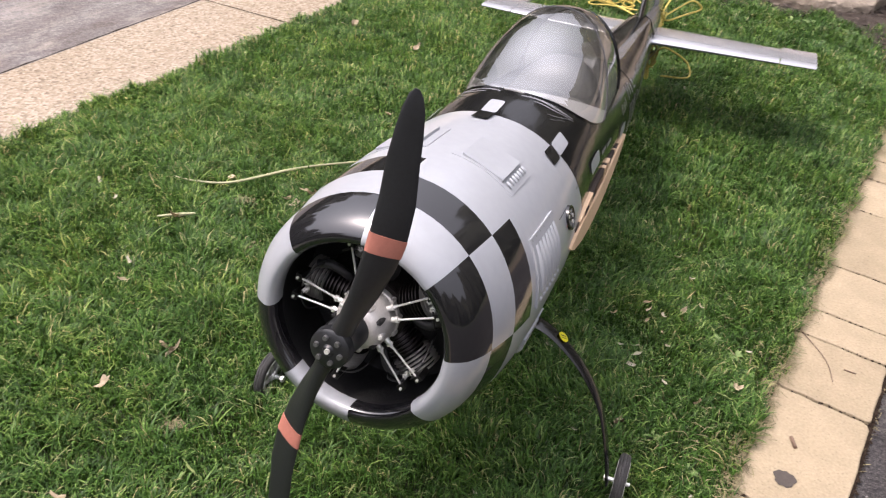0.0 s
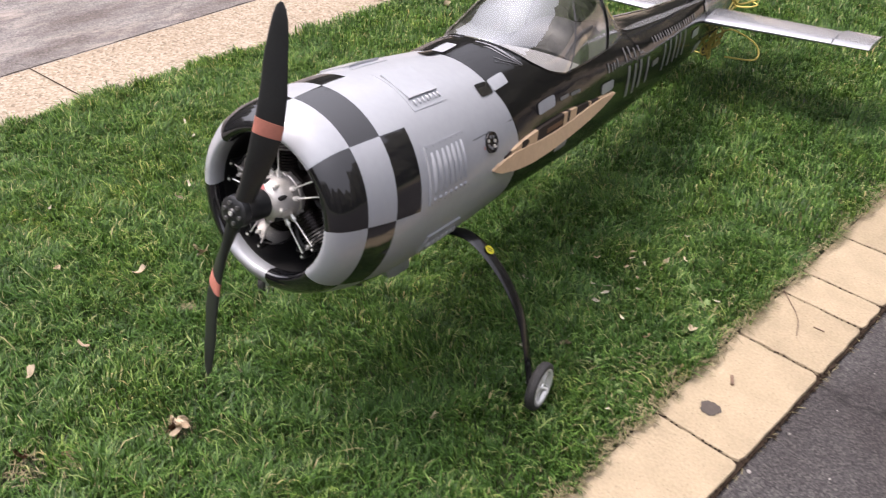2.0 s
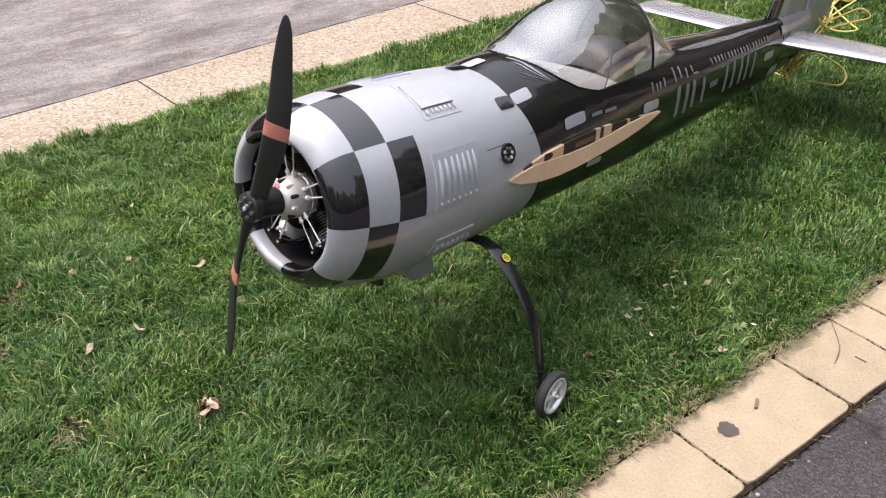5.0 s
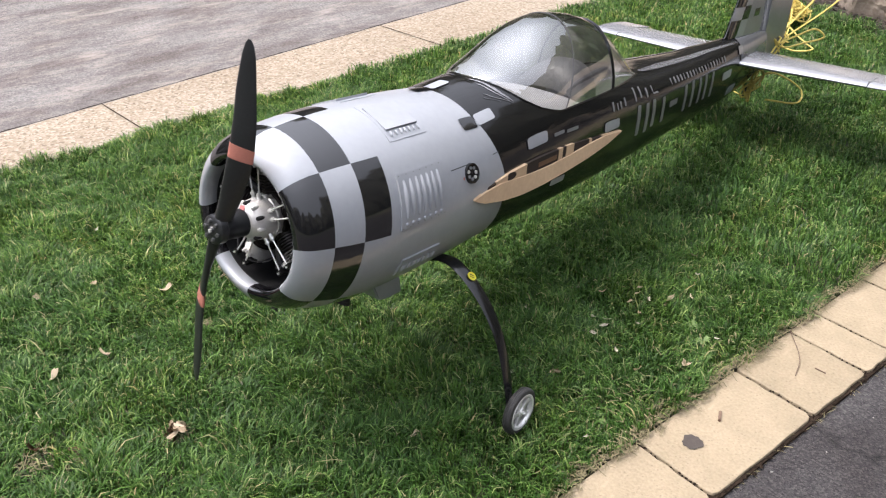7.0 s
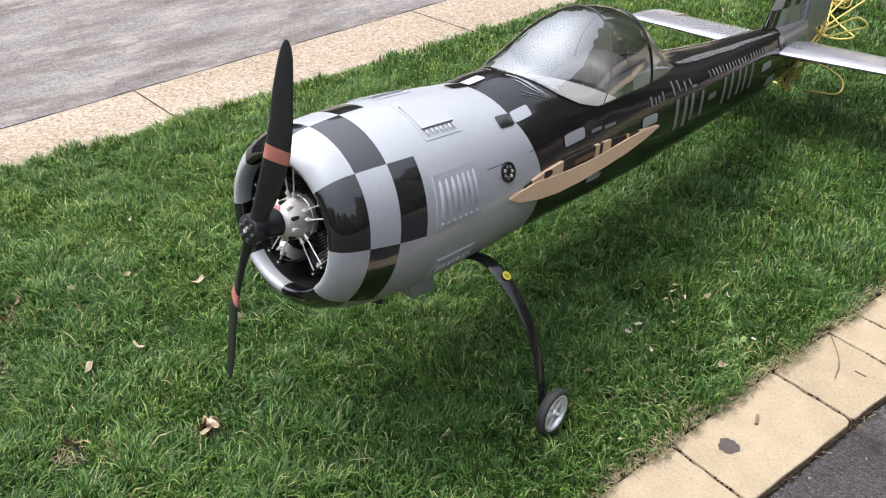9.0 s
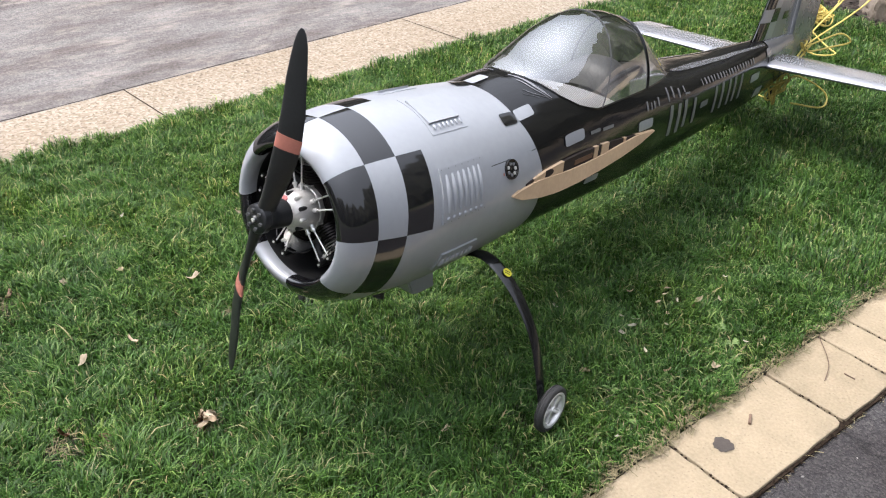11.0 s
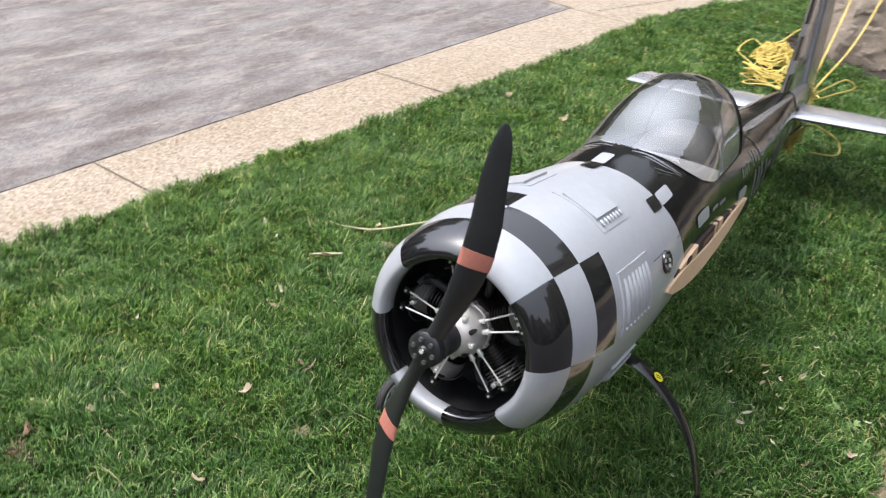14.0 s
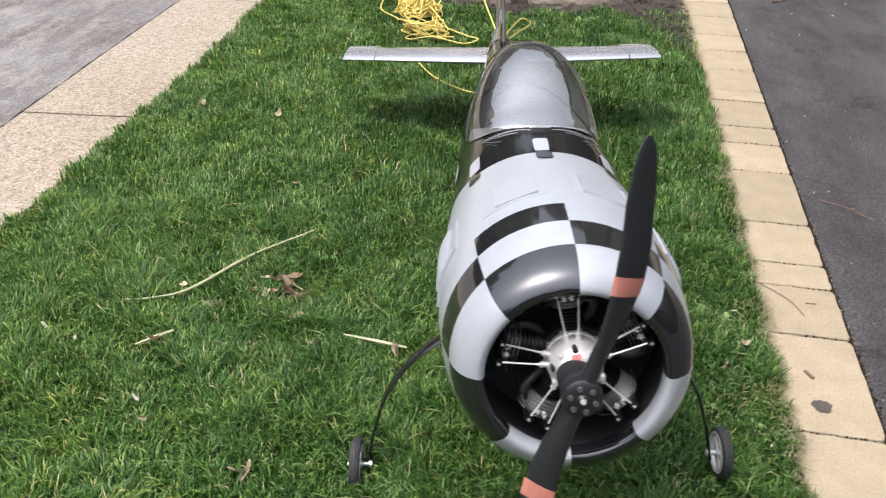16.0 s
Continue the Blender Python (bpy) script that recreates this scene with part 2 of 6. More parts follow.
SILVER = mat("silver_paint", (0.276, 0.288, 0.308), 0.44, 0.12, 0.05, 6, 60, coat=0.5, spec=0.4)
BLACK = mat("black_gloss_paint", (0.0062, 0.0062, 0.00682), 0.13, 0, 0.2, 8, 90, spec=0.5, bump=0.55, bump_scale=20, stretch=(1.0, 0.25, 1.0))
DARK = mat("dark_checker_paint", (0.00868, 0.00868, 0.00992), 0.09, 0, 0.15, 8, 90, spec=0.7, coat=0.35, bump=0.05, bump_scale=16)
MATT = mat("matt_black", (0.00744, 0.00744, 0.00806), 0.6, 0, 0.3, 20, 150, bump=0.2)
CARBON = mat("carbon", (0.00744, 0.00744, 0.00806), 0.17, 0, 0.4, 30, 400, spec=0.5)
BLADE = mat("blade_black", (0.00992, 0.0105, 0.0118), 0.38, 0, 0.3, 15, 200)
RED = mat("red_stripe", (0.322, 0.118, 0.0868), 0.55, 0, 0.1, 40, 200)
BADGE = mat("pink_red_badge", (0.384, 0.124, 0.118), 0.45, 0, 0.2, 60, 300)
BOLT = mat("dull_bolt", (0.136, 0.136, 0.136), 0.4, 0.7, 0.2, 60, 300)
CLEVIS = mat("red_clevis", (0.279, 0.031, 0.0248), 0.45, 0, 0.1, 40, 200)
STEEL = mat("bright_steel", (0.68, 0.67, 0.65), 0.30, 0.55, 0.08, 60, 400)
CASTING = mat("cast_alloy", (0.50, 0.485, 0.47), 0.42, 0.5, 0.1, 40, 300, bump=0.15)
FINS = mat("cylinder_fin", (0.0186, 0.0186, 0.0186), 0.35, 0.8, 0.25, 60, 300)
BARREL = mat("dark_barrel", (0.0161, 0.0124, 0.0118), 0.4, 0.6, 0.25, 60, 300)
HEAD = mat("bright_head", (0.52, 0.51, 0.50), 0.30, 0.8, 0.15, 60, 300)
GAP_DISC = mat("gap_disc_alloy", (0.16, 0.16, 0.158), 0.4, 0.4, 0.15, 60, 300)
RUBBER = mat("tyre_rubber", (0.0217, 0.0211, 0.0205), 0.75, 0, 0.3, 40, 300, bump=0.3)
RIM = mat("rim_alloy", (0.64, 0.635, 0.62), 0.26, 0.40, 0.06, 40, 200)
YELLOW = mat("yellow_sticker", (0.496, 0.446, 0.0124), 0.4, 0, 0.05, 40, 200)
PLY = mat("plywood", (0.50, 0.35, 0.222), 0.6, 0, 0.1, 14, 90, bump=0.1)
PLY_DARK = mat("dark_plywood", (0.124, 0.062, 0.0341), 0.6, 0, 0.2, 20, 90)
HOLE_SHADE = mat("painted_hole_shade", (0.0186, 0.0105, 0.00682), 0.9, 0, 0.4, 30, 120)
FILM = mat("silver_film", (0.372, 0.378, 0.397), 0.26, 0.55, 0.05, 8, 80, coat=0.3)
# silver colour laid on as the sheen of creased black film
SHEEN = mat("painted_film_sheen", (0.236, 0.236, 0.245), 0.16, 0.6, 0.25, 30, 120, bump=0.8, bump_scale=60, stretch=(1.0, 0.12, 1.0))
FILM_GREY = mat("grey_film", (0.211, 0.217, 0.226), 0.22, 0.4, 0.08, 8, 80)
SEAT = mat("dark_seat", (0.0527, 0.0515, 0.0527), 0.5, 0, 0.2, 20, 120, bump=0.1)
COCKPIT = mat("cockpit_grey", (0.124, 0.124, 0.127), 0.6, 0, 0.2, 20, 120, bump=0.1)
MESHY = weave_mat("grey_woven_cloth")
LETTER = mat("grey_lettering", (0.133, 0.136, 0.136), 0.4, 0, 0.06, 30, 200)
RIVET = mat("dull_rivet", (0.161, 0.167, 0.174), 0.45, 0.3, 0.1, 30, 200)
SEAM = mat("seam_dark", (0.0372, 0.0372, 0.0403), 0.6, 0, 0.1, 30, 200)
ROPE = mat("yellow_rope", (0.533, 0.409, 0.0992), 0.65, 0, 0.2, 30, 250, bump=0.6)
GLASS = glass_mat("canopy_glass")
GRASS = grass_mat("grass_blade")
SOIL = mat("lawn_soil", (0.0136, 0.0174, 0.0062), 0.95, 0, 0.4, 6, 80, bump=0.8, col2=(0.0279, 0.0248, 0.0112))
MULCH = mat("mulch", (0.0150, 0.0088, 0.0052), 0.95, 0, 0.4, 14, 90, bump=1.0, col2=(0.0322, 0.0205, 0.0130))
CHIP = mat("mulch_chip", (0.0124, 0.00806, 0.0062), 0.9, 0, 0.3, 30, 120, bump=0.4, col2=(0.0527, 0.0372, 0.0279), island=1.0)
TWIG = mat("twig_bark", (0.062, 0.0341, 0.0217), 0.8, 0, 0.3, 40, 200, col2=(0.161, 0.105, 0.0713), piece=0.6)
JOINT = mat("joint_dirt", (0.022, 0.0155, 0.0112), 1.0, 0, 0.4, 30, 200, spec=0.05)
ROCK = mat("limestone", (0.143, 0.108, 0.0806), 0.9, 0, 0.2, 2.2, 70, bump=1.0, bump_scale=26, col2=(0.273, 0.229, 0.183))
PAVER = mat("tan_paver", (0.172, 0.138, 0.0900), 0.9, 0, 0.1, 11, 130, bump=1.0, bump_scale=110, col2=(0.308, 0.249, 0.170), piece=0.45, speck=75, spec=0.15)
WALK = pebbles("exposed_aggregate", [(0.150, 0.116, 0.083), (0.228, 0.188, 0.140), (0.264, 0.224, 0.171), (0.320, 0.281, 0.224), (0.205, 0.155, 0.112)], 95, patch=(0.86, 0.82, 0.78), bump=0.9)
ENTRY = mat("tan_slab", (0.102, 0.078, 0.057), 0.9, 0, 0.1, 5, 90, bump=0.8, bump_scale=90, col2=(0.155, 0.126, 0.094), speck=75, spec=0.15)
ROAD = pebbles("worn_asphalt", [(0.112, 0.105, 0.101), (0.144, 0.135, 0.129), (0.168, 0.157, 0.149), (0.212, 0.196, 0.185)], 120, patch=(0.55, 0.50, 0.48), patch_scale=4.2, scuff=True, crack=0.75, deep=0.78, bump=0.9)
DRIVE = pebbles("dark_asphalt", [(0.0248, 0.0229, 0.0236), (0.0397, 0.0372, 0.0378), (0.0502, 0.0471, 0.0471), (0.062, 0.0583, 0.0564), (0.093, 0.0874, 0.0831)], 230, patch=(0.55, 0.50, 0.50), patch_scale=3.0, crack=0.9, bump=0.8, deep=0.52)
EARTH = mat("earth", (0.0372, 0.0527, 0.0186), 0.95, 0, 0.3, 0.6, 12, col2=(0.062, 0.0682, 0.031))
LEAF = mat("dead_leaf", (0.273, 0.186, 0.105), 0.7, 0, 0.2, 25, 160, col2=(0.484, 0.409, 0.298), piece=0.9)
STRAW = mat("dry_stalk", (0.285, 0.285, 0.155), 0.6, 0, 0.15, 20, 150)
TREE = mat("tree_backdrop", (0.0341, 0.0372, 0.0223), 0.9, 0, 0.4, 0.8, 5, col2=(0.0992, 0.0961, 0.0682))
PLASTIC_GREY = mat("grey_plastic", (0.0130, 0.0138, 0.0156), 0.45, 0.0, 0.2, 6, 200, spec=0.5)
PLASTIC_BLACK = mat("black_plastic", (0.00496, 0.00496, 0.00558), 0.5, 0, 0.2, 20, 200)
STAIN = mat("oil_stain", (0.0465, 0.0372, 0.031), 0.9, 0, 0.2, 30, 200)
THATCH = mat("dry_thatch", (0.0806, 0.0651, 0.031), 0.9, 0, 0.3, 30, 120, col2=(0.211, 0.18, 0.0961), island=1.0)


# ---------------------------------------------------------------- mesh helpers
def mesh_of(bm, name, mats, smooth=True, angle=40):
    me = bpy.data.meshes.new(name)
    bm.normal_update()
    bm.to_mesh(me)
    bm.free()
    for m in mats if isinstance(mats, (list, tuple)) else [mats]:
        me.materials.append(m)
    if smooth:
        me.shade_smooth()
        me.set_sharp_from_angle(angle=radians(angle))
    return me


def part(name, bm, material, parent=None, label="", m=None, smooth=True, angle=40):
    ob = new(name, mesh_of(bm, name, material, smooth, angle))
    if parent:
        ob.parent = parent
    if m is not None:
        ob.matrix_basis = m
    return tagged(ob, label) if label else ob


def thing(name, label, category, m=None, group="", kind=""):
    ob = new(name)
    if m is not None:
        ob.matrix_basis = m
    return tagged(ob, label, category, group, kind)


def box(bm, x0, x1, y0, y1, z0, z1, bev=0.0, m=None):
    vs = bmesh.ops.create_cube(bm, size=1)["verts"]
    bmesh.ops.transform(bm, verts=vs, matrix=Matrix.Translation(((x0 + x1) / 2, (y0 + y1) / 2, (z0 + z1) / 2)) @ Matrix.Diagonal((x1 - x0, y1 - y0, z1 - z0, 1)))
    if bev:
        es = list({e for v in vs for e in v.link_edges})
        r = bmesh.ops.bevel(bm, geom=es, offset=bev, segments=2, affect="EDGES", profile=0.6)
        vs = list({v for f in r["faces"] for v in f.verts} | {v for v in vs if v.is_valid})
    if m is not None:
        bmesh.ops.transform(bm, verts=vs, matrix=m)
    return bm


def rod(bm, a, b, r0, r1=None, seg=12, caps=True):
    a, b = Vector(a), Vector(b)
    d = b - a
    mm = Matrix.Translation((a + b) / 2) @ d.to_track_quat("Z", "Y").to_matrix().to_4x4()
    bmesh.ops.create_cone(bm, cap_ends=caps, segments=seg, radius1=r0, radius2=r0 if r1 is None else r1, depth=d.length, matrix=mm)
    return bm


def loft(rings, closed=True, cap=True, bm=None):
    """Skins a list of rings of points."""
    bm = bm or bmesh.new()
    vr = [[bm.verts.new(p) for p in ring] for ring in rings]
    n = len(vr[0])
    for a, b in zip(vr, vr[1:]):
        for i in range(n if closed else n - 1):
            j = (i + 1) % n
            bm.faces.new((a[i], a[j], b[j], b[i]))
    if cap and closed:
        bm.faces.new(vr[0][::-1])
        bm.faces.new(vr[-1])
    return bm


def revolve(profile, seg=32, axis="y", bm=None, centre=(0, 0, 0)):
    """Turns (radius, along) pairs round the y, x or z axis."""
    rings = []
    for r, u in profile:
        ring = []
        for i in range(seg):
            a = 2 * math.pi * i / seg
            c, s = r * math.cos(a), r * math.sin(a)
            p = {"y": (c, u, s), "x": (u, c, s), "z": (c, s, u)}[axis]
            ring.append(Vector(p) + Vector(centre))
        rings.append(ring)
    bm = loft(rings, True, False, bm)
    return bm


def tube(pts, r, seg=8, bm=None):
    """A round cord along points."""
    pts = [Vector(p) for p in pts]
    rings, prev = [], None
    for i, p in enumerate(pts):
        d = (pts[min(i + 1, len(pts) - 1)] - pts[max(i - 1, 0)]).normalized()
        if prev is None:
            prev = d.orthogonal().normalized()
        prev = (prev - d * prev.dot(d)).normalized()
        q = d.cross(prev)
        rr = r(i / (len(pts) - 1)) if callable(r) else r
        rings.append([p + rr * (math.cos(2 * math.pi * k / seg) * prev + math.sin(2 * math.pi * k / seg) * q) for k in range(seg)])
    return loft(rings, True, True, bm)


def spline(ctrl, n=8):
    """Catmull-Rom through control points."""
    c = [Vector(p) for p in ctrl]
    c = [2 * c[0] - c[1]] + c + [2 * c[-1] - c[-2]]
    res = []
    for i in range(1, len(c) - 2):
        for k in range(n):
            t = k / n
            a, b, d, e = c[i - 1], c[i], c[i + 1], c[i + 2]
            res.append(0.5 * ((2 * b) + (d - a) * t + (2 * a - 5 * b + 4 * d - e) * t * t + (3 * b - a - 3 * d + e) * t ** 3))
    res.append(c[-2])
    return res


def slab(name, pts, z0, z1, material, label, category, bev=0.0, parent=None):
    bm = bmesh.new()
    lo = [bm.verts.new((x, y, z0)) for x, y in pts]
    hi = [bm.verts.new((x, y, z1)) for x, y in pts]
    n = len(pts)
    for i in range(n):
        j = (i + 1) % n
        bm.faces.new((lo[i], lo[j], hi[j], hi[i]))
    bm.faces.new(hi)
    bm.faces.new(lo[::-1])
    bmesh.ops.recalc_face_normals(bm, faces=bm.faces)
    ob = part(name, bm, material, parent, smooth=False)
    return tagged(ob, label, category, kind="structure")


# ---------------------------------------------------------------- ground
bm = bmesh.new()
bmesh.ops.create_grid(bm, x_segments=8, y_segments=8, size=900, matrix=Matrix.Translation((0, 0, -0.06)))
tagged(part("ground", bm, EARTH, smooth=False), "flat grassy earth reaching to the horizon", "ground", kind="structure")

LAWN_EDGE = [(-2.385, -8), (-2.385, 0), (-2.36, 2.5), (-2.36, 3.8), (-2.42, 5.4), (-2.33, 6.1), (-1.93, 7.05), (-1.3, 7.6)]
PAVE_IN, PAVE_OUT = (lambda y: -0.025 + 0.052 * y), (lambda y: 0.178 + 0.069 * y)
slab("lawn_bed", LAWN_EDGE + [(-0.5, 7.5), (0.0, 7.2), (0.33, 7.17), (0.33, 6.5), (PAVE_IN(6.5) - 0.004, 6.5), (PAVE_IN(-8) - 0.004, -8)], -0.05, -0.006, SOIL,
     "dark soil and thatch under the lawn", "soil")
slab("road", [(-2.79, -8), (-2.80, 0.8), (-2.86, 2.2), (-2.93, 4.0), (-2.965, 5.22), (-3.43, 5.31), (-3.55, 5.45), (-3.70, 5.80), (-3.95, 6.3), (-4.6, 7.4), (-6.5, 10.5), (-30, 14), (-30, -8)],
     -0.05, -0.006, ROAD, "worn pale grey asphalt road with patches and cracks", "road")
slab("walkway", LAWN_EDGE + [(-0.5, 7.5), (0.0, 7.2), (0.334, 7.17), (0.334, 6.52), (0.6, 6.52), (3.5, 6.72), (9, 6.9), (9, 22), (-30, 22), (-30, 14.02), (-6.5, 10.52), (-4.59, 7.41), (-3.94, 6.31), (-3.69, 5.81), (-3.54, 5.46), (-3.425, 5.314), (-2.961, 5.224), (-2.926, 4.0), (-2.856, 2.2), (-2.796, 0.8), (-2.786, -8)],
     -0.05, 0.0, WALK, "pale beige exposed aggregate concrete walkway", "pavement")
slab("driveway", [(PAVE_OUT(-8) + 0.005, -8), (PAVE_OUT(6.5) + 0.005, 6.5), (3.5, 6.7), (9, 6.88), (14, 6.88), (14, -8)], -0.05, -0.016, DRIVE,
     "dark grey asphalt driveway with fine stones showing", "road")
slab("entry_paving", [(0.338, 6.526), (0.6, 6.526), (3.5, 6.726), (9, 6.906), (9, 20), (-3.5, 20), (-1.2, 8.2), (-0.9, 7.75), (-0.45, 7.49), (0.0, 7.206), (0.338, 7.176)], -0.04, 0.004, ENTRY,
     "tan stone slabs at the head of the driveway", "paving")
# joints of the walkway
bm = bmesh.new()
for (x0, y0), (x1, y1) in (((-2.40, 1.47), (-2.825, 1.465)), ((-2.375, 3.15), (-2.895, 3.13)), ((-2.44, 5.15), (-2.96, 5.20)), ((-2.80, 5.28), (-2.45, 6.6)), ((-2.39, -0.2), (-2.79, -0.2)),
                             ((-0.5, 7.62), (1.4, 7.58)), ((-0.7, 8.06), (1.6, 8.02)), ((-0.9, 8.5), (1.6, 8.46)), ((0.34, 6.86), (1.2, 6.88)),
                             *(((x, y), (x + 0.02, y + 0.42)) for x, y in ((-0.12, 7.2), (0.30, 7.18), (0.72, 7.17), (-0.36, 7.62), (0.06, 7.61), (0.48, 7.6), (0.9, 7.6), (-0.15, 8.05), (0.26, 8.04), (0.68, 8.04)))):
    d = Vector((x1 - x0, y1 - y0, 0)).normalized().cross(Vector((0, 0, 1))) * 0.0028
    q = [bm.verts.new((x + s * d.x, y + s * d.y, 0.0066 if y0 > 6.7 and x0 > -1.0 else 0.0025)) for x, y, s in ((x0, y0, -1), (x1, y1, -1), (x1, y1, 1), (x0, y0, 1))]
    bm.faces.new(q)
bmesh.ops.recalc_face_normals(bm, faces=bm.faces)
edge = [(-2.788, -8), (-2.798, 0.8), (-2.858, 2.2), (-2.928, 4.0), (-2.963, 5.222)]
for (x0, y0), (x1, y1) in zip(edge, edge[1:]):
    k = max(2, int((y1 - y0) / 0.06))
    for i in range(k):
        ya, yb = y0 + (y1 - y0) * i / k, y0 + (y1 - y0) * (i + 1) / k
        xa, xb = x0 + (x1 - x0) * i / k, x0 + (x1 - x0) * (i + 1) / k
        wa, wb = (0.0055 + 0.003 * math.sin(y * 37) + 0.002 * math.sin(y * 91) for y in (ya, yb))
        bm.faces.new([bm.verts.new(p) for p in ((xa - wa, ya, 0.0022), (xa + 0.002, ya, 0.0022), (xb + 0.002, yb, 0.0022), (xb - wb, yb, 0.0022))])
bmesh.ops.recalc_face_normals(bm, faces=bm.faces)
tagged(part("walkway_joint", bm, JOINT, smooth=False), "thin dark control joints across the walkway", "joint", kind="structure")
slab("mulch_bed", [(-1.62, 5.62), (-1.5, 5.40), (-1.15, 5.14), (-0.75, 5.05), (-0.3, 5.10), (0.04, 4.98), (0.14, 4.62), (0.19, 4.35), (PAVE_IN(6.5) - 0.01, 6.45), (0.315, 7.12), (0.0, 7.15), (-0.5, 7.4), (-1.3, 7.3), (-1.6, 6.4)],
     -0.045, 0.004, MULCH, "dark brown mulch bed round the boulders", "mulch")


# ---------------------------------------------------------------- lawn
THIN_SPOTS = [(-1.47, 0.48, 0.055), (-1.27, 0.35, 0.05), (-1.29, 1.83, 0.05), (-1.335, 1.585, 0.032), (-1.53, 1.77, 0.025), (-0.70, 0.675, 0.03), (-1.05, 0.95, 0.022), (-0.843, 0.389, 0.05), (-0.78, 0.47, 0.028)]


def lawn():
    rs = np.random.RandomState(4)

    def in_lawn(x, y):
        ex, ey = np.array([p[0] for p in LAWN_EDGE]), np.array([p[1] for p in LAWN_EDGE])
        left = np.interp(y, ey, ex)
        wob = 0.010 * np.sin(y * 31) + 0.008 * np.sin(y * 77 + 1)
        right = -0.025 + 0.052 * y + 0.008 * np.sin(y * 23) + 0.007 * np.sin(y * 61 + 2) + 0.006 * np.sin(y * 140) - 0.002
        bed = (y > 5.20 + 0.2 * np.abs(x + 0.7) ** 1.5 + 0.05 * np.sin(x * 17)) & (x > -1.55)
        bare = (y > 4.35) & (x > right - 0.03 - (y - 4.35) * 0.34) & (rs.rand(len(x)) < 0.75)
        return (x > left + wob - 0.015) & (x < right) & ~bed & ~bare & (y < 7.3)

    def blades(name, label, zones, steps):
        """One sheet of single blades; steps: the shape along a blade, as (out, up, width)."""
        lots = []
        for y0, y1, dens, wide in zones:
            k = int(2.9 * (y1 - y0) * dens)
            x, y = rs.uniform(-2.5, 0.4, k), rs.uniform(y0, y1, k)
            ok = in_lawn(x, y)
            for bx, by, br in THIN_SPOTS:
                ok &= (np.hypot(x - bx, y - by) > br * (0.75 + 0.5 * np.sin(9 * np.arctan2(y - by, x - bx)) ** 2)) | (rs.rand(k) < 0.22)
            lots.append(np.c_[x[ok], y[ok], np.full(ok.sum(), wide)])
        p = np.concatenate(lots)
        n = len(p)
        x, y, wide = p.T
        # tufts: blades fan out from the middle of their tuft, and lie with their neighbours
        cell = 0.056
        gx, gy = np.floor(x / cell), np.floor(y / cell)
        h1 = np.modf(np.abs(np.sin(gx * 12.9898 + gy * 78.233) * 43758.5453))[0]
        h2 = np.modf(np.abs(np.sin(gx * 39.346 + gy * 11.135) * 24634.6345))[0]
        tx, ty = (gx + 0.2 + 0.6 * h1) * cell, (gy + 0.2 + 0.6 * h2) * cell
        dist = np.hypot(x - tx, y - ty) / cell
        flow = 3.0 * np.sin(x * 5.3 + 1.7 * np.sin(y * 3.9)) + 2.2 * np.sin(y * 6.7 + 1.2 * np.sin(x * 8.1))
        yaw = np.where(rs.rand(n) < 0.45, flow + rs.normal(0, 0.6, n), np.arctan2(y - ty, x - tx) + rs.normal(0, 0.9, n))
        patch = np.sin(x * 6.1 + 1.3 * y) * np.cos(y * 4.3) + 0.8 * np.sin(x * 15 + y * 12) + 0.6 * np.sin(x * 27 - y * 19) * np.sin(y * 31 + x * 9)
        tall = (0.0285 + 0.0062 * patch) * (0.72 + 0.6 * h1) * rs.uniform(0.55, 1.35, n)
        # drier and shorter along the paving
        edge = np.clip((-0.025 + 0.052 * y - x) / 0.30, 0, 1)
        tall *= np.where(y < 2.6, 0.74 + 0.26 * edge, 1.0)
        lean = np.abs(rs.normal(0.36, 0.32, n) + 0.75 * dist) * tall * np.where(rs.rand(n) < 0.20, 1.7, 1.0)
        w = (0.0009 + 0.0018 * rs.rand(n) ** 1.4) * wide
        droop = rs.uniform(-0.2, 0.34, n) * tall
        yaw2 = yaw + rs.normal(0, 0.5, n)
        up = np.array((0.0, 0.0, 1.0))
        side = np.c_[-np.sin(yaw), np.cos(yaw), np.zeros(n)] * w[:, None]
        fwd, fwd2 = np.c_[np.cos(yaw), np.sin(yaw), np.zeros(n)], np.c_[np.cos(yaw2), np.sin(yaw2), np.zeros(n)]
        base = np.c_[x, y, np.full(n, -0.009)]
        rows = [base - side, base + side]
        for f, h, g in steps:
            at = base + fwd * (f * lean)[:, None] + up * (h * tall + 0.008)[:, None]
            rows += [at - g * side, at + g * side]
        rows.append(at + fwd2 * (0.55 * lean)[:, None] + up * (0.08 * tall - droop)[:, None])
        q, m = len(rows), len(steps)
        v = np.stack(rows, 1).reshape(-1, 3)
        i = np.arange(n)[:, None] * q
        loops = np.concatenate([i + 2 * j + d for j in range(m) for d in (0, 1, 3, 2)] + [i + 2 * m, i + 2 * m + 1, i + 2 * m + 2], 1).ravel()
        starts = np.stack([np.arange(n) * (4 * m + 3) + 4 * j for j in range(m + 1)], 1).ravel()
        me = bpy.data.meshes.new(name)
        me.vertices.add(len(v))
        me.vertices.foreach_set("co", v.astype(np.float32).ravel())
        me.loops.add(len(loops))
        me.loops.foreach_set("vertex_index", loops.astype(np.int32))
        me.polygons.add((m + 1) * n)
        me.polygons.foreach_set("loop_start", starts.astype(np.int32))
        me.update(calc_edges=True)
        me.materials.append(GRASS)
        tagged(new(name, me), label, "grass", kind="stuff")

    blades("lawn", "dense green lawn with some yellowed blades", ((0.05, 2.4, 50000, 0.88),), ((0.18, 0.60, 1.0), (0.50, 0.94, 0.75)))
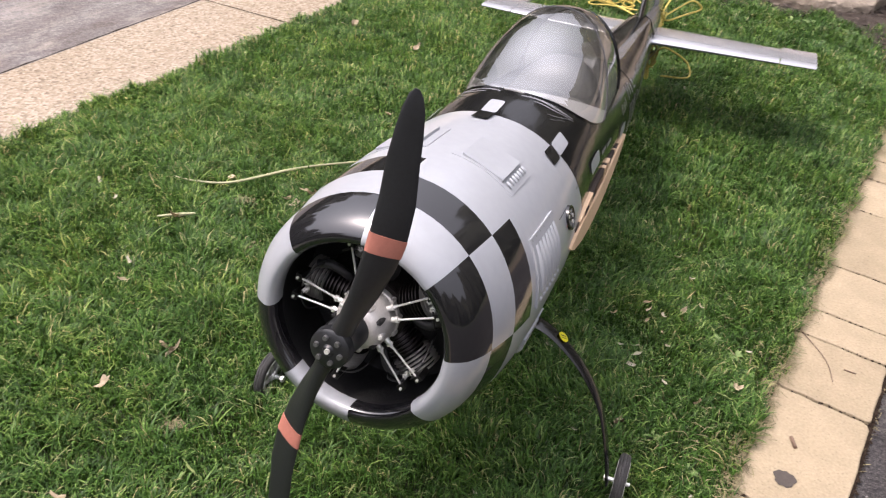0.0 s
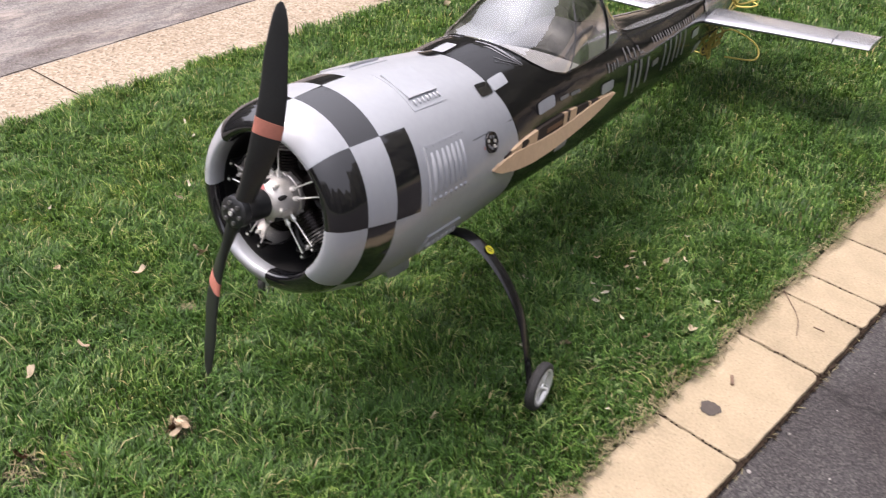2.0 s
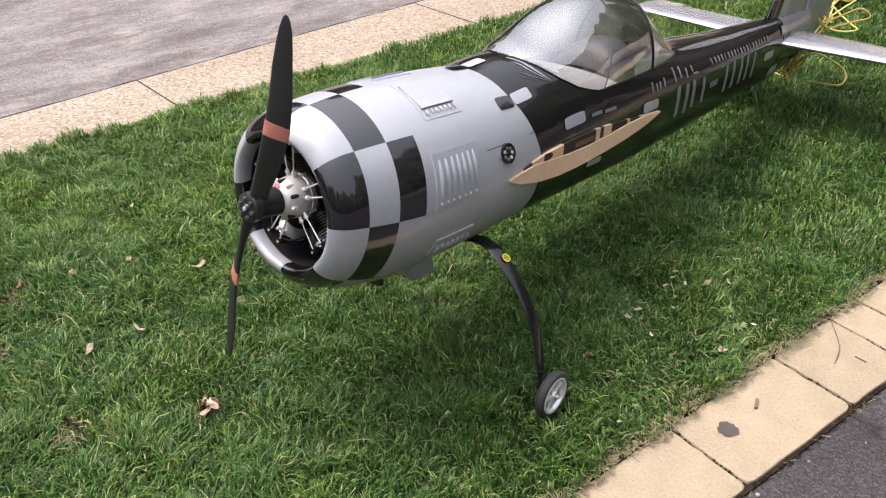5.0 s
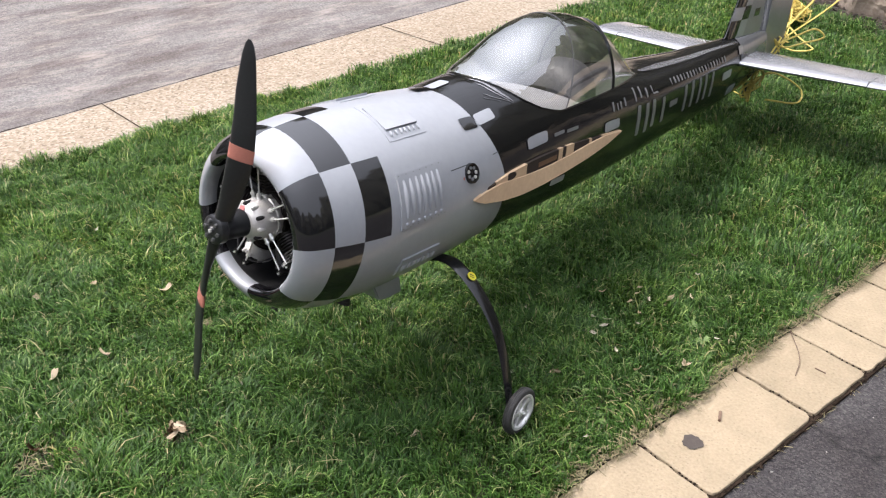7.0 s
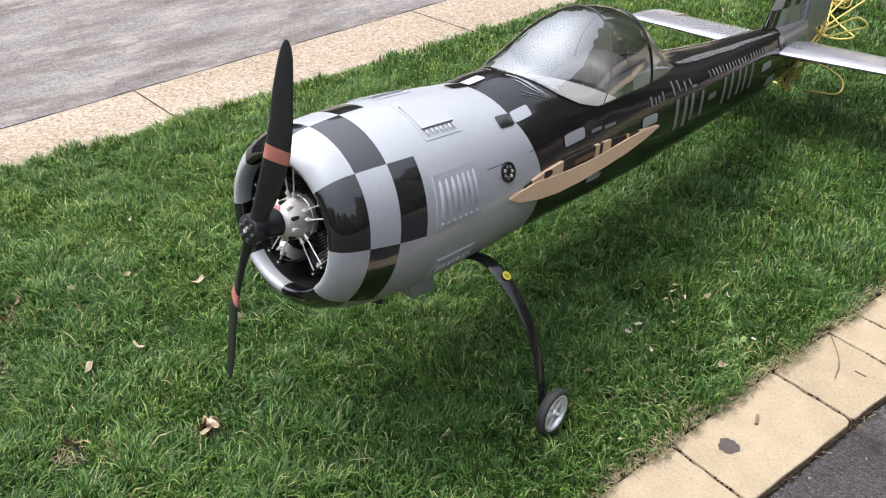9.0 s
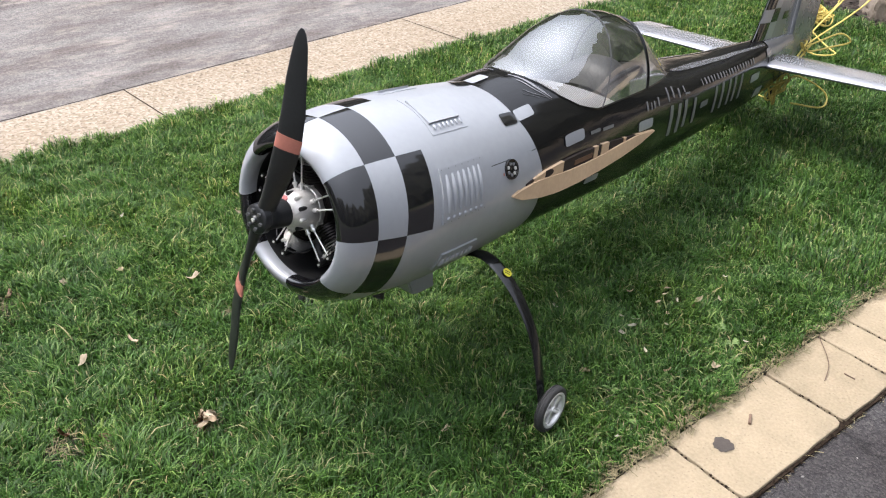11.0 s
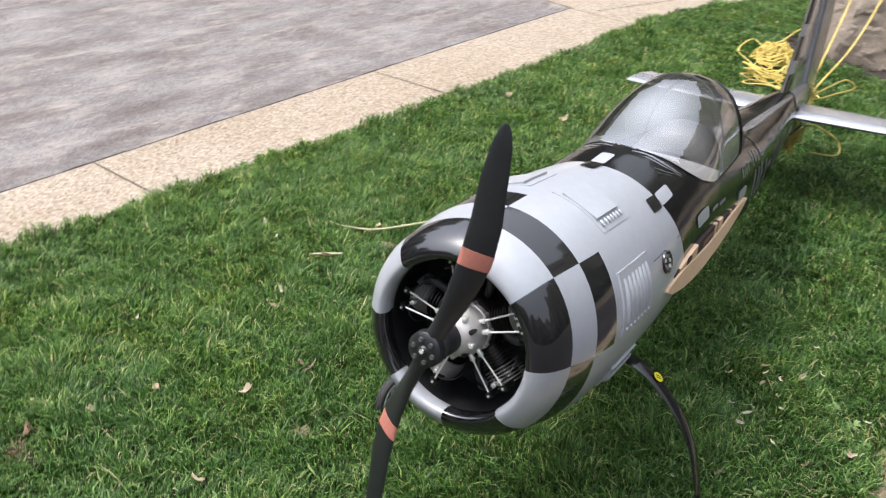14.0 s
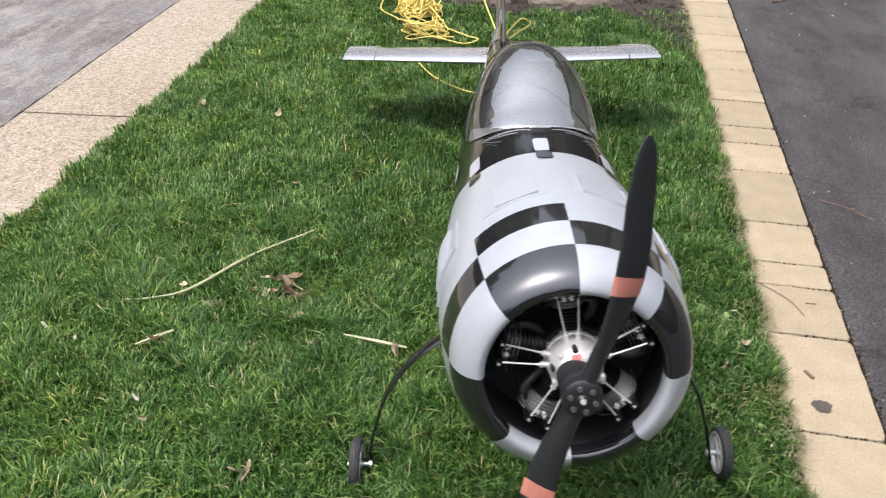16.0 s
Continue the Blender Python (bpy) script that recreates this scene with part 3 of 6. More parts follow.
    blades("lawn", "dense green lawn farther along the strip", ((-4.5, -1.5, 6000, 2.4), (-1.5, 0.05, 14000, 1.6), (2.4, 4.0, 26000, 1.15), (4.0, 7.2, 15000, 1.5)), ((0.42, 0.90, 0.85),))


lawn()


def thatch():
    """Dry clippings along both edges of the lawn."""
    r = random.Random(31)
    bm = bmesh.new()
    for i in range(10400):
        y = r.uniform(0.1, 6.3)
        q = r.random()
        low = 0.0
        if i > 9800:
            bx, by, br = THIN_SPOTS[i % len(THIN_SPOTS)]
            x, y, low = bx + r.gauss(0, 0.55 * br), by + r.gauss(0, 0.55 * br), 0.006
        elif i > 9620:
            y = r.gauss(1.55, 0.22)
            x, low = PAVE_IN(y) - abs(r.gauss(0.02, 0.07)), 0.012
        elif q < 0.03:
            x, low = PAVE_OUT(y) + r.gauss(0.006, 0.004), -0.024
        elif q < 0.76:
            x = PAVE_IN(y) + 0.008 * math.sin(y * 23) + r.gauss(-0.005, 0.013)
        else:
            x = lerp(y, [p[1] for p in LAWN_EDGE], [p[0] for p in LAWN_EDGE]) + r.gauss(0.01, 0.015)
        l, w, a = r.uniform(0.006, 0.020), r.uniform(0.0007, 0.0014), r.uniform(0, math.pi * 2)
        z = r.uniform(0.004, 0.016) + low
        d, q = Vector((math.cos(a), math.sin(a), r.uniform(-0.12, 0.12))) * l, Vector((-math.sin(a), math.cos(a), 0)) * w
        p = Vector((x, y, z))
        bend = Vector((0, 0, r.uniform(0, 0.004)))
        v = [bm.verts.new(t) for t in (p - d - q, p - d + q, p + bend + q, p + bend - q, p + d)]
        bm.faces.new(v[:4])
        bm.faces.new((v[3], v[2], v[4]))
    return tagged(part("thatch", bm, THATCH, smooth=False), "dry brown grass clippings along the lawn edges", "grass", kind="stuff")


def lerp(x, xs, ys):
    return float(np.interp(x, xs, ys))


thatch()

# ---------------------------------------------------------------- aircraft
PLANE = thing("model_airplane", "large grey and black checkered model airplane without wings, standing on grass", "model airplane",
              pose(-0.521, 0.751, 0.593, -6.24, -1.5, 6.29))


COWL_U = [0.080, 0.0835, 0.0885, 0.096, 0.108, 0.124, 0.145, 0.18, 0.214, 0.25, 0.284, 0.38, 0.46, 0.55, 0.64]
COWL_R = [0.151, 0.158, 0.166, 0.174, 0.182, 0.189, 0.1935, 0.201, 0.2065, 0.2105, 0.213, 0.2135, 0.212, 0.208, 0.2015]
FU = [0.64, 0.73, 0.85, 1.0, 1.3, 1.6, 2.0, 2.4, 2.6, 2.78]
FA = [0.2015, 0.196, 0.189, 0.183, 0.168, 0.146, 0.104, 0.062, 0.044, 0.024]
FT = [0.2015, 0.211, 0.215, 0.205, 0.160, 0.118, 0.098, 0.100, 0.095, 0.088]
FB = [0.2015, 0.200, 0.197, 0.192, 0.182, 0.172, 0.162, 0.145, 0.122, 0.088]
RAIL_U, RAIL_W = [0.74, 0.772, 0.80, 0.844, 0.90, 0.97, 1.45, 1.525, 1.54, 1.70], [0.30, 0.2125, 0.197, 0.166, 0.140, 0.120, 0.118, 0.118, 0.30, 0.30]
TOP_U = [0.772, 0.79, 0.812, 0.84, 0.87, 0.90, 0.93, 0.96, 0.99, 1.02, 1.06, 1.12, 1.20, 1.28, 1.36, 1.43, 1.48, 1.51, 1.525]
TOP_W = [0.2128, 0.220, 0.229, 0.239, 0.251, 0.266, 0.283, 0.299, 0.312, 0.322, 0.330, 0.331, 0.321, 0.301, 0.260, 0.207, 0.160, 0.131, 0.121]


def nose(v):
    """The nose is set slightly nose-up: lifts and leans what lies ahead of the firewall."""
    u, k = v[1], 0.085
    slope = lerp(u, [0.05, 0.10, 0.15, 0.2, 0.36, 0.5], [0.0, 0.03, 0.08, 0.115, 0.115, 0.0])
    lift = k * (0.2 - max(u, 0.12)) + 0.0068 if u < 0.2 else 0.0068 * max(0, (0.36 - u) / 0.16) ** 2
    return Vector((v[0], u + slope * v[2], v[2] + lift))


def rear_edge(th):
    """Where the silver paint of the nose ends, by angle."""
    a = abs((th + 90) % 360 - 180)
    a = 90 - a
    return lerp(a, [-90, -30, 8, 52, 90], [0.70, 0.70, 0.695, 0.645, 0.628])


def hull(u, th, off=0.0, open_top=False):
    """A point of the outer skin: u metres behind the nose, th degrees up from starboard."""
    c, s = math.cos(radians(th)), math.sin(radians(th))
    if u < 0.64:
        r = lerp(u, COWL_U, COWL_R) + off
        return nose((r * c, u, r * s))
    n = 2.0 + 0.5 * min(1, (u - 0.64) / 0.6)
    a, t = lerp(u, FU, FA) + off, (lerp(u, FU, FT) if s > 0 else lerp(u, FU, FB)) + off
    x = a * math.copysign(abs(c) ** (2 / n), c)
    z = t * math.copysign(abs(s) ** (2 / n), s)
    if open_top:
        rail = lerp(u, RAIL_U, RAIL_W)
        if z > rail:
            edge = a * max(0.0, 1 - (rail / (t + 1e-6)) ** n) ** (1 / n)
            z = rail - 0.13 * (1 - min(1, abs(x) / max(edge, 1e-4)) ** 6) * min(1, (u - 0.735) / 0.12, (1.553 - u) / 0.1)
    return Vector((x, u, z))


# cowling: eight sectors, three checkered rings
SECT = 8
bm = bmesh.new()
inner = [(0.152, 0.30), (0.148, 0.15), (0.141, 0.115), (0.138, 0.099), (0.139, 0.088), (0.144, 0.0805)]
prof = inner + list(zip(COWL_R, COWL_U)) + [(0.196, 0.6405), (0.19, 0.60)]
seg = 64
rings = []
for r, u in prof:
    ring = []
    for i in range(seg):
        th = 0.3 + 360 * i / seg
        uu = u + (rear_edge(th) - 0.64) * max(0, (u - 0.5) / 0.14)
        rr = r if uu < 0.64 or r < 0.2 else Vector((hull(uu, th).x, hull(uu, th).z)).length
        ring.append(nose((rr * math.cos(radians(th)), uu, rr * math.sin(radians(th)))))
    rings.append(ring)
loft(rings, True, False, bm)
bm.faces.ensure_lookup_table()
for k in range(len(prof) - 1):
    u = (prof[k][1] + prof[k + 1][1]) / 2
    for i in range(seg):
        f = bm.faces[k * seg + i]
        sec = (i // (seg // SECT)) % 2
        ring = 0 if u < 0.145 else 1 if u < 0.214 else 2 if u < 0.284 else 3
        f.material_index = 2 if k < 2 else 1 if (k < len(inner) or ring < 3) and (sec + ring) % 2 == 0 else 0
bmesh.ops.recalc_face_normals(bm, faces=bm.faces)
cowl = part("cowling", bm, [SILVER, DARK, MATT], PLANE, "round silver-grey cowling with dark checker squares", angle=60)

# fuselage skin with the cockpit opening
us = [0.641, 0.66, 0.69, 0.72, 0.735, 0.75, 0.77, 0.80, 0.83, 0.86, 0.90, 0.94, 0.98] + [1.02 + 0.06 * i for i in range(8)] + [1.48, 1.51, 1.53, 1.543, 1.553, 1.57, 1.62, 1.69, 1.76] + [1.84 + 0.08 * i for i in range(12)] + [2.78]
def skin_ring(u):
    """Outer skin from rail to rail, then the cockpit tub or the closed deck between the rails."""
    n = 2.0 + 0.5 * min(1, max(0, (u - 0.64) / 0.6))
    a, t, rail = lerp(u, FU, FA), lerp(u, FU, FT), lerp(u, RAIL_U, RAIL_W)
    is_open = 0.7725 < u < 1.5525
    te = math.degrees(math.asin(min(0.9962, (rail / t) ** (n / 2)))) if is_open else 85.0

    def skin(th):
        if u >= 0.77:
            return hull(u, th)
        e = rear_edge(th) + 0.001
        return hull(e + (u - 0.641) * (0.77 - e) / (0.77 - 0.641), th)
    ring = [skin(te - (180 + 2 * te) * i / 80) for i in range(81)]
    left, right = ring[-1], ring[0]
    deep = 0.13 * min(1, (u - 0.765) / 0.12, (1.5525 - u) / 0.06) if is_open else 0
    for i in range(1, 24):
        q = i / 24
        if is_open:
            p = left.lerp(right, q)
            ring.append(p - Vector((0, 0, deep * (1 - abs(2 * q - 1) ** 6))))
        else:
            ring.append(skin(180 - te + (2 * te - 180) * q))
    return ring, is_open


us += [0.742, 0.76, 0.7745, 0.785, 0.815, 0.88, 0.92]
us = sorted(us)
bm = bmesh.new()
made = [skin_ring(u) for u in us]
loft([r for r, o in made], True, True, bm)
bm.faces.ensure_lookup_table()
for k in range(len(us) - 1):
    for i in range(104):
        if i >= 80 and (made[k][1] or made[k + 1][1]):
            bm.faces[k * 104 + i].material_index = 1
bmesh.ops.recalc_face_normals(bm, faces=bm.faces)
fus = part("fuselage", bm, [BLACK, COCKPIT], PLANE, "glossy black tapering fuselage shell", angle=50)


def decal(name, u0, u1, t0, t1, material, parent, off=0.0024, square=5.0, slant=0.0, rings_n=4, label=""):
    """A thin painted patch that follows the skin, with rounded corners."""
    bm = bmesh.new()
    uc, tc = (u0 + u1) / 2, (t0 + t1) / 2
    k = 28
    prev = None
    cen = bm.verts.new(hull(uc, tc, off))
    for r in range(1, rings_n + 1):
        ring = []
        for i in range(k):
            a = 2 * math.pi * i / k
            ca, sa = math.cos(a), math.sin(a)
            px = math.copysign(abs(ca) ** (2 / square), ca) * r / rings_n
            py = math.copysign(abs(sa) ** (2 / square), sa) * r / rings_n
            ring.append(bm.verts.new(hull(uc + px * (u1 - u0) / 2 + slant * py, tc + py * (t1 - t0) / 2, off)))
        for i in range(k):
            j = (i + 1) % k
            if prev is None:
                bm.faces.new((cen, ring[i], ring[j]))
            else:
                bm.faces.new((prev[i], ring[i], ring[j], prev[j]))
        prev = ring
    bmesh.ops.recalc_face_normals(bm, faces=bm.faces)
    ob = part(name, bm, material, parent, label)
    return ob


# paired rounded squares along the front edge of the black paint
for th in (54, 97, 140):
    e = rear_edge(th)
    decal("paint_square", e - 0.055, e - 0.001, th - 9.5, th - 0.5, DARK, cowl, square=7, label="dark rounded square")
    decal("paint_square", e + 0.002, e + 0.068, th - 9, th - 0.5, SILVER, fus, square=7, label="silver rounded square")
for u0, u1, a, b in ((0.80, 0.893, 15, 23), (1.20, 1.29, 3, 11), (0.93, 1.0, -19, -13), (2.22, 2.325, -5, 3), (2.335, 2.43, -39, -21)):
    decal("paint_square", u0, u1, a, b, SILVER, fus, square=6, label="silver-grey rounded bar")
    decal("paint_square", u0, u1, 180 - b, 180 - a, SILVER, fus, square=6, label="silver-grey rounded bar")
# writing on both sides, as plain bars
for side in (0, 1):
    def bar(u0, u1, a, b, slant=0.0):
        if side:
            a, b = 180 - b, 180 - a
            slant = -slant
        decal("lettering_bar", u0, u1, a, b, LETTER, fus, 0.0015, 9, slant, 3, "grey bar of lettering")
    for u0, u1, a, b in ((1.418, 1.442, -10, 16), (1.480, 1.504, -11, 15), (1.530, 1.554, -9, 17), (1.608, 1.632, -10, 15), (1.675, 1.745, -1, 4), (1.812, 1.836, -13, 17), (1.882, 1.906, -13, 19), (1.958, 1.982, -14, 18), (2.018, 2.042, -14, 18), (2.092, 2.116, -16, 16)):
        bar(u0, u1, a, b)
    for k in range(19):
        bar(1.70 + 0.0296 * k, 1.70 + 0.0296 * k + (0.012 if k % 4 else 0.007), 28 - 0.25 * k, 40 - 0.1 * k)
    for u0, u1, a, b in ((1.405, 1.416, 21, 40), (1.445, 1.456, 24, 40), (1.49, 1.502, 22, 36), (1.54, 1.58, 24, 27), (1.535, 1.545, 28, 38), (1.252, 1.262, 18, 28), (1.28, 1.288, 18, 26), (1.30, 1.31, 19, 27), (1.33, 1.34, 20, 30), (0.925, 0.975, 16, 18.5), (0.988, 1.048, 15, 17.5)):
        bar(u0, u1, a, b)

# the grey of the fin runs down over the tail end
bm = loft([[hull(u, 4 + 172 * j / 40, 0.0022) for j in range(41)] for u in (2.43, 2.47, 2.52, 2.58, 2.64, 2.70, 2.775)], False, False)
bmesh.ops.recalc_face_normals(bm, faces=bm.faces)
part("tail_paint", bm, FILM_GREY, fus, "grey painted tail end", angle=60)
for a, b, u in ((22, 46, 2.40), (134, 158, 2.40)):
    decal("paint_square", u, u + 0.05, a, b, FILM, fus, 0.0034, 6, label="light silver square")
    decal("paint_square", u + 0.052, u + 0.10, a - 20 if a < 90 else a + 20, b - 24 if a < 90 else b + 16, DARK, fus, 0.0040, 6, label="dark square")
# creased silver strips: sky sheen painted along both edges of the rear deck
for a, b in ((63, 75), (105, 117)):
    bm = bmesh.new()
    rows = []
    for i in range(41):
        u = 1.56 + 0.86 * i / 40
        c = (a + b) / 2 + (2 if a < 90 else -2) * math.sin(math.pi * i / 40) - (9 if a < 90 else -9) * max(0, (u - 2.1) / 0.32)
        w = (b - a) / 2 * min(1, 0.35 + 4 * (u - 1.56)) * (1 - 0.45 * max(0, (u - 2.0) / 0.42))
        rows.append([hull(u, c + w * (2 * j / 8 - 1), 0.0016 + 0.0007 * math.sin(j * 1.9 + 0.35 * i) * math.sin(math.pi * j / 8)) for j in range(9)])
    loft(rows, False, False, bm)
    bmesh.ops.recalc_face_normals(bm, faces=bm.faces)
    part("deck_sheen", bm, SHEEN, fus, "creased silver strip painted as sky sheen", angle=70)

# film creases beside the front of the canopy, their highlights painted silver
for side in (1, -1):
    for q, (u0, u1, c0, c1, wid) in enumerate(((0.754, 0.804, 84, 51, 0.0055), (0.747, 0.792, 76, 52, 0.0026), (0.729, 0.800, 65, 50, 0.0022), (0.722, 0.765, 62, 54, 0.0012))):
        rows = []
        for i in range(25):
            k = i / 24
            u, w = u0 + (u1 - u0) * k + 0.003 * math.sin(7 * k + q), wid * math.sin(math.pi * min(max(k, 0.03), 0.97)) ** 0.5
            th = c0 + (c1 - c0) * k
            rows.append([hull(u + w * (j / 3 - 1), th if side > 0 else 180 - th, 0.0009 + (0.0009 + 0.0006 * math.sin(2.3 * i + 4 * q)) * math.sin(math.pi * j / 6)) for j in range(7)])
        bm = loft(rows, False, False)
        bmesh.ops.recalc_face_normals(bm, faces=bm.faces)
        part("crease_glint", bm, SHEEN, fus, "crease in the covering film, its highlight painted silver", angle=70)

# raised panels and louvers of the cowling
def panel(u0, u1, t0, t1, off=0.004, label="raised silver panel", flat=False):
    bm = bmesh.new()
    g = 7
    top = [[hull(u0 + (u1 - u0) * i / g, t0 + (t1 - t0) * j / g, off) for j in range(g + 1)] for i in range(g + 1)]
    if flat:
        top = [[row[0].lerp(row[-1], j / g) for j in range(g + 1)] for row in top]
    vt = [[bm.verts.new(p) for p in row] for row in top]
    for i in range(g):
        for j in range(g):
            bm.faces.new((vt[i][j], vt[i + 1][j], vt[i + 1][j + 1], vt[i][j + 1]))
    rim = [vt[i][0] for i in range(g + 1)] + [vt[g][j] for j in range(1, g + 1)] + [vt[i][g] for i in range(g - 1, -1, -1)] + [vt[0][j] for j in range(g - 1, 0, -1)]
    low = []
    for v in rim:
        d = Vector((v.co.x, 0, v.co.z)).normalized()
        low.append(bm.verts.new(v.co - d * (off + 0.001)))
    for i in range(len(rim)):
        j = (i + 1) % len(rim)
        bm.faces.new((rim[i], rim[j], low[j], low[i]))
    bmesh.ops.recalc_face_normals(bm, faces=bm.faces)
    return part("raised_panel", bm, SILVER, cowl, label, angle=50)


def louver(parent, u, t0, t1, w, h):
    """A long rounded blister across the panel."""
    bm = bmesh.new()
    rings = []
    for i in range(9):
        q = i / 8
        th = t0 + (t1 - t0) * q
        k = math.sin(math.pi * min(max(q, 0.04), 0.96)) ** 0.35
        rings.append([hull(u + w * k * math.cos(a) / 2, th, 0.004 + h * k * math.sin(a)) for a in [math.pi * j / 8 for j in range(9)]])
    loft(rings, False, False, bm)
    bmesh.ops.recalc_face_normals(bm, faces=bm.faces)
    part("louver", bm, SILVER, parent)


pan = panel(0.310, 0.453, 1, 32, label="raised silver panel with long louvers")
for i in range(7):
    louver(pan, 0.327 + 0.0185 * i, 7, 28, 0.012, 0.006)
    louver(pan, 0.327 + 0.0185 * i, 2.5, 5, 0.010, 0.003)
for q in range(7):
    for th in (2.0, 31.0):
        u = 0.314 + 0.0225 * q
        decal("rivet", u - 0.0015, u + 0.0015, th - 0.4, th + 0.4, RIVET, pan, 0.0054, 2, rings_n=1)
pan = panel(0.335, 0.465, 51, 84, 0.0014)
plate = panel(0.342, 0.454, 58.5, 79.5, 0.0064, "flat raised silver plate", True)
for i in range(7):
    louver(pan, 0.350 + 0.016 * i, 53.5, 57, 0.0065, 0.0035)
pan = panel(0.335, 0.465, 96, 129, 0.0014)
plate = panel(0.342, 0.454, 100.5, 121.5, 0.0064, "flat raised silver plate", True)
pan = panel(0.345, 0.46, -34, -21)
for i in range(7):
    louver(pan, 0.358 + 0.015 * i, -31, -25, 0.010, 0.006)
pan = panel(0.335, 0.478, 148, 179)
for i in range(7):
    louver(pan, 0.352 + 0.0185 * i, 152, 173, 0.011, 0.006)
decal("seam", 0.49, 0.68, 23.6, 24.2, SEAM, cowl, 0.0008, 12)

# round vent on the starboard side
bm = bmesh.new()
vent_m = Matrix.Translation(hull(0.56, 18)) @ pose(0, 0, 0, 0, -18, 0)
revolve([(0.0005, 0.004), (0.006, 0.005), (0.0065, 0.003), (0.019, 0.003), (0.020, 0.006), (0.023, 0.006), (0.024, -0.002)], 28, "x", bm)
vent = part("vent", bm, BLACK, cowl, "round black vent with holes", vent_m)
for i in range(7):
    a = 2 * math.pi * i / 7
    bm = bmesh.new()
    revolve([(0.0042, 0.0028), (0.0040, 0.0050), (0.0030, 0.0052), (0.0005, 0.0052)], 12, "x", bm, (0, 0.013 * math.cos(a), 0.013 * math.sin(a)))
    part("vent_hole", bm, STEEL if i % 3 == 0 else FILM_GREY, vent)
decal("red_dot", 0.527, 0.533, 15.5, 17.5, RED, cowl, 0.002, 2)

# engine
ENG = part("engine", revolve([(0.001, 0.096), (0.026, 0.096), (0.031, 0.099), (0.0375, 0.108), (0.042, 0.120), (0.044, 0.136), (0.0445, 0.148), (0.0465, 0.150), (0.0465, 0.155), (0.0445, 0.157), (0.0445, 0.205), (0.001, 0.206)], 48), CASTING, PLANE,
           "five cylinder radial engine with bright alloy crankcase", Matrix.Translation((0.0033, -0.023, 0.0294)) @ pose(0, 0, 0, -2.7, 0, 0) @ pose(0, 0, 0, 0, -8.5, 0), angle=35)
for i in range(10):
    a = 2 * math.pi * (i + 0.5) / 10
    d = Vector((math.cos(a), 0, math.sin(a)))
    bm = bmesh.new()
    rod(bm, 0.037 * d + Vector((0, 0.122, 0)), 0.0385 * d + Vector((0, 0.1045, 0)), 0.0050, 0.0044, 10)
    rod(bm, 0.0385 * d + Vector((0, 0.106, 0)), 0.0385 * d + Vector((0, 0.1022, 0)), 0.0030, None, 6)
    part("bolt", bm, STEEL if i % 2 else MATT, ENG, "" if i % 2 else "dark plugged boss")
for i in range(9):
    bm = bmesh.new()
    revolve([(0.0442, 0.162), (0.052, 0.1625), (0.052, 0.1638), (0.0442, 0.1643)], 40, "y", bm, (0, 0.0042 * i, 0))
    part("case_fin", bm, BARREL, ENG)
bm = loft([[(x * w, y, z) for x in (-1, -0.5, 0, 0.5, 1)] for w, y, z in ((0.006, 0.0958, 0.0262), (0.0078, 0.0978, 0.0310), (0.006, 0.1000, 0.0348))], False, False)
bmesh.ops.recalc_face_normals(bm, faces=bm.faces)
bmesh.ops.solidify(bm, geom=bm.faces[:], thickness=0.001)
part("badge", bm, BADGE, ENG, "small pink-red badge")
for k in range(5):
    rot = pose(0, 0, 0, 0, 72 * k, 0)
    prof = [(0.022, 0.044)]
    for j in range(6):
        z, w = 0.050 + 0.0060 * j, 0.026 + 0.0010 * j
        prof += [(0.021, z), (w, z + 0.0005), (w, z + 0.0020), (0.021, z + 0.0025)]
    prof += [(0.021, 0.086), (0.001, 0.087)]
    cyl = part("cylinder", revolve(prof, 24, "z", None, (0, 0.182, 0)), BARREL, ENG, "dark finned cylinder", rot, angle=25)
    prof = [(0.021, 0.085), (0.024, 0.087), (0.024, 0.118), (0.018, 0.124), (0.001, 0.125)]
    head = part("cylinder_head", revolve(prof, 24, "z", None, (0, 0.182, 0)), FINS, cyl, "dark alloy cylinder head", angle=25)
    for j in range(6):
        z = 0.0880 + 0.0060 * j
        w = 0.034 - 0.0006 * abs(j - 3)
        bm = revolve([(0.023, z), (w, z + 0.0003), (w + 0.0006, z + 0.0008), (w, z + 0.0013), (0.023, z + 0.0016)], 28, "z", None, (0, 0.182, 0))
        part("cooling_fin", bm, HEAD, cyl, "thin bright cooling fin", angle=40)
    for sx in (-1, 1):
        bm = bmesh.new()
        rod(bm, (sx * 0.0100, 0.134, 0.050), (sx * 0.0158, 0.133, 0.114), 0.0017, None, 8)
        part("pushrod", bm, STEEL, cyl, "bright steel pushrod tube")
        bm = bmesh.new()
        rod(bm, (sx * 0.0088, 0.136, 0.036), (sx * 0.0098, 0.134, 0.050), 0.0052, 0.0040, 10)
        rod(bm, (sx * 0.0098, 0.134, 0.050), (sx * 0.0100, 0.134, 0.054), 0.0055, None, 6)
        rod(bm, (sx * 0.0100, 0.134, 0.054), (sx * 0.0104, 0.134, 0.058), 0.0030, 0.0024, 8)
        part("lifter", bm, STEEL, cyl)
        bm = bmesh.new()
        box(bm, sx * 0.017 - 0.007, sx * 0.017 + 0.007, 0.129, 0.160, 0.113, 0.124, 0.003)
        part("rocker_box", bm, FINS, cyl)
        bm = bmesh.new()
        rod(bm, (sx * 0.017, 0.1295, 0.119), (sx * 0.017, 0.1265, 0.119), 0.0024, None, 6)
        part("rocker_bolt", bm, STEEL, cyl)
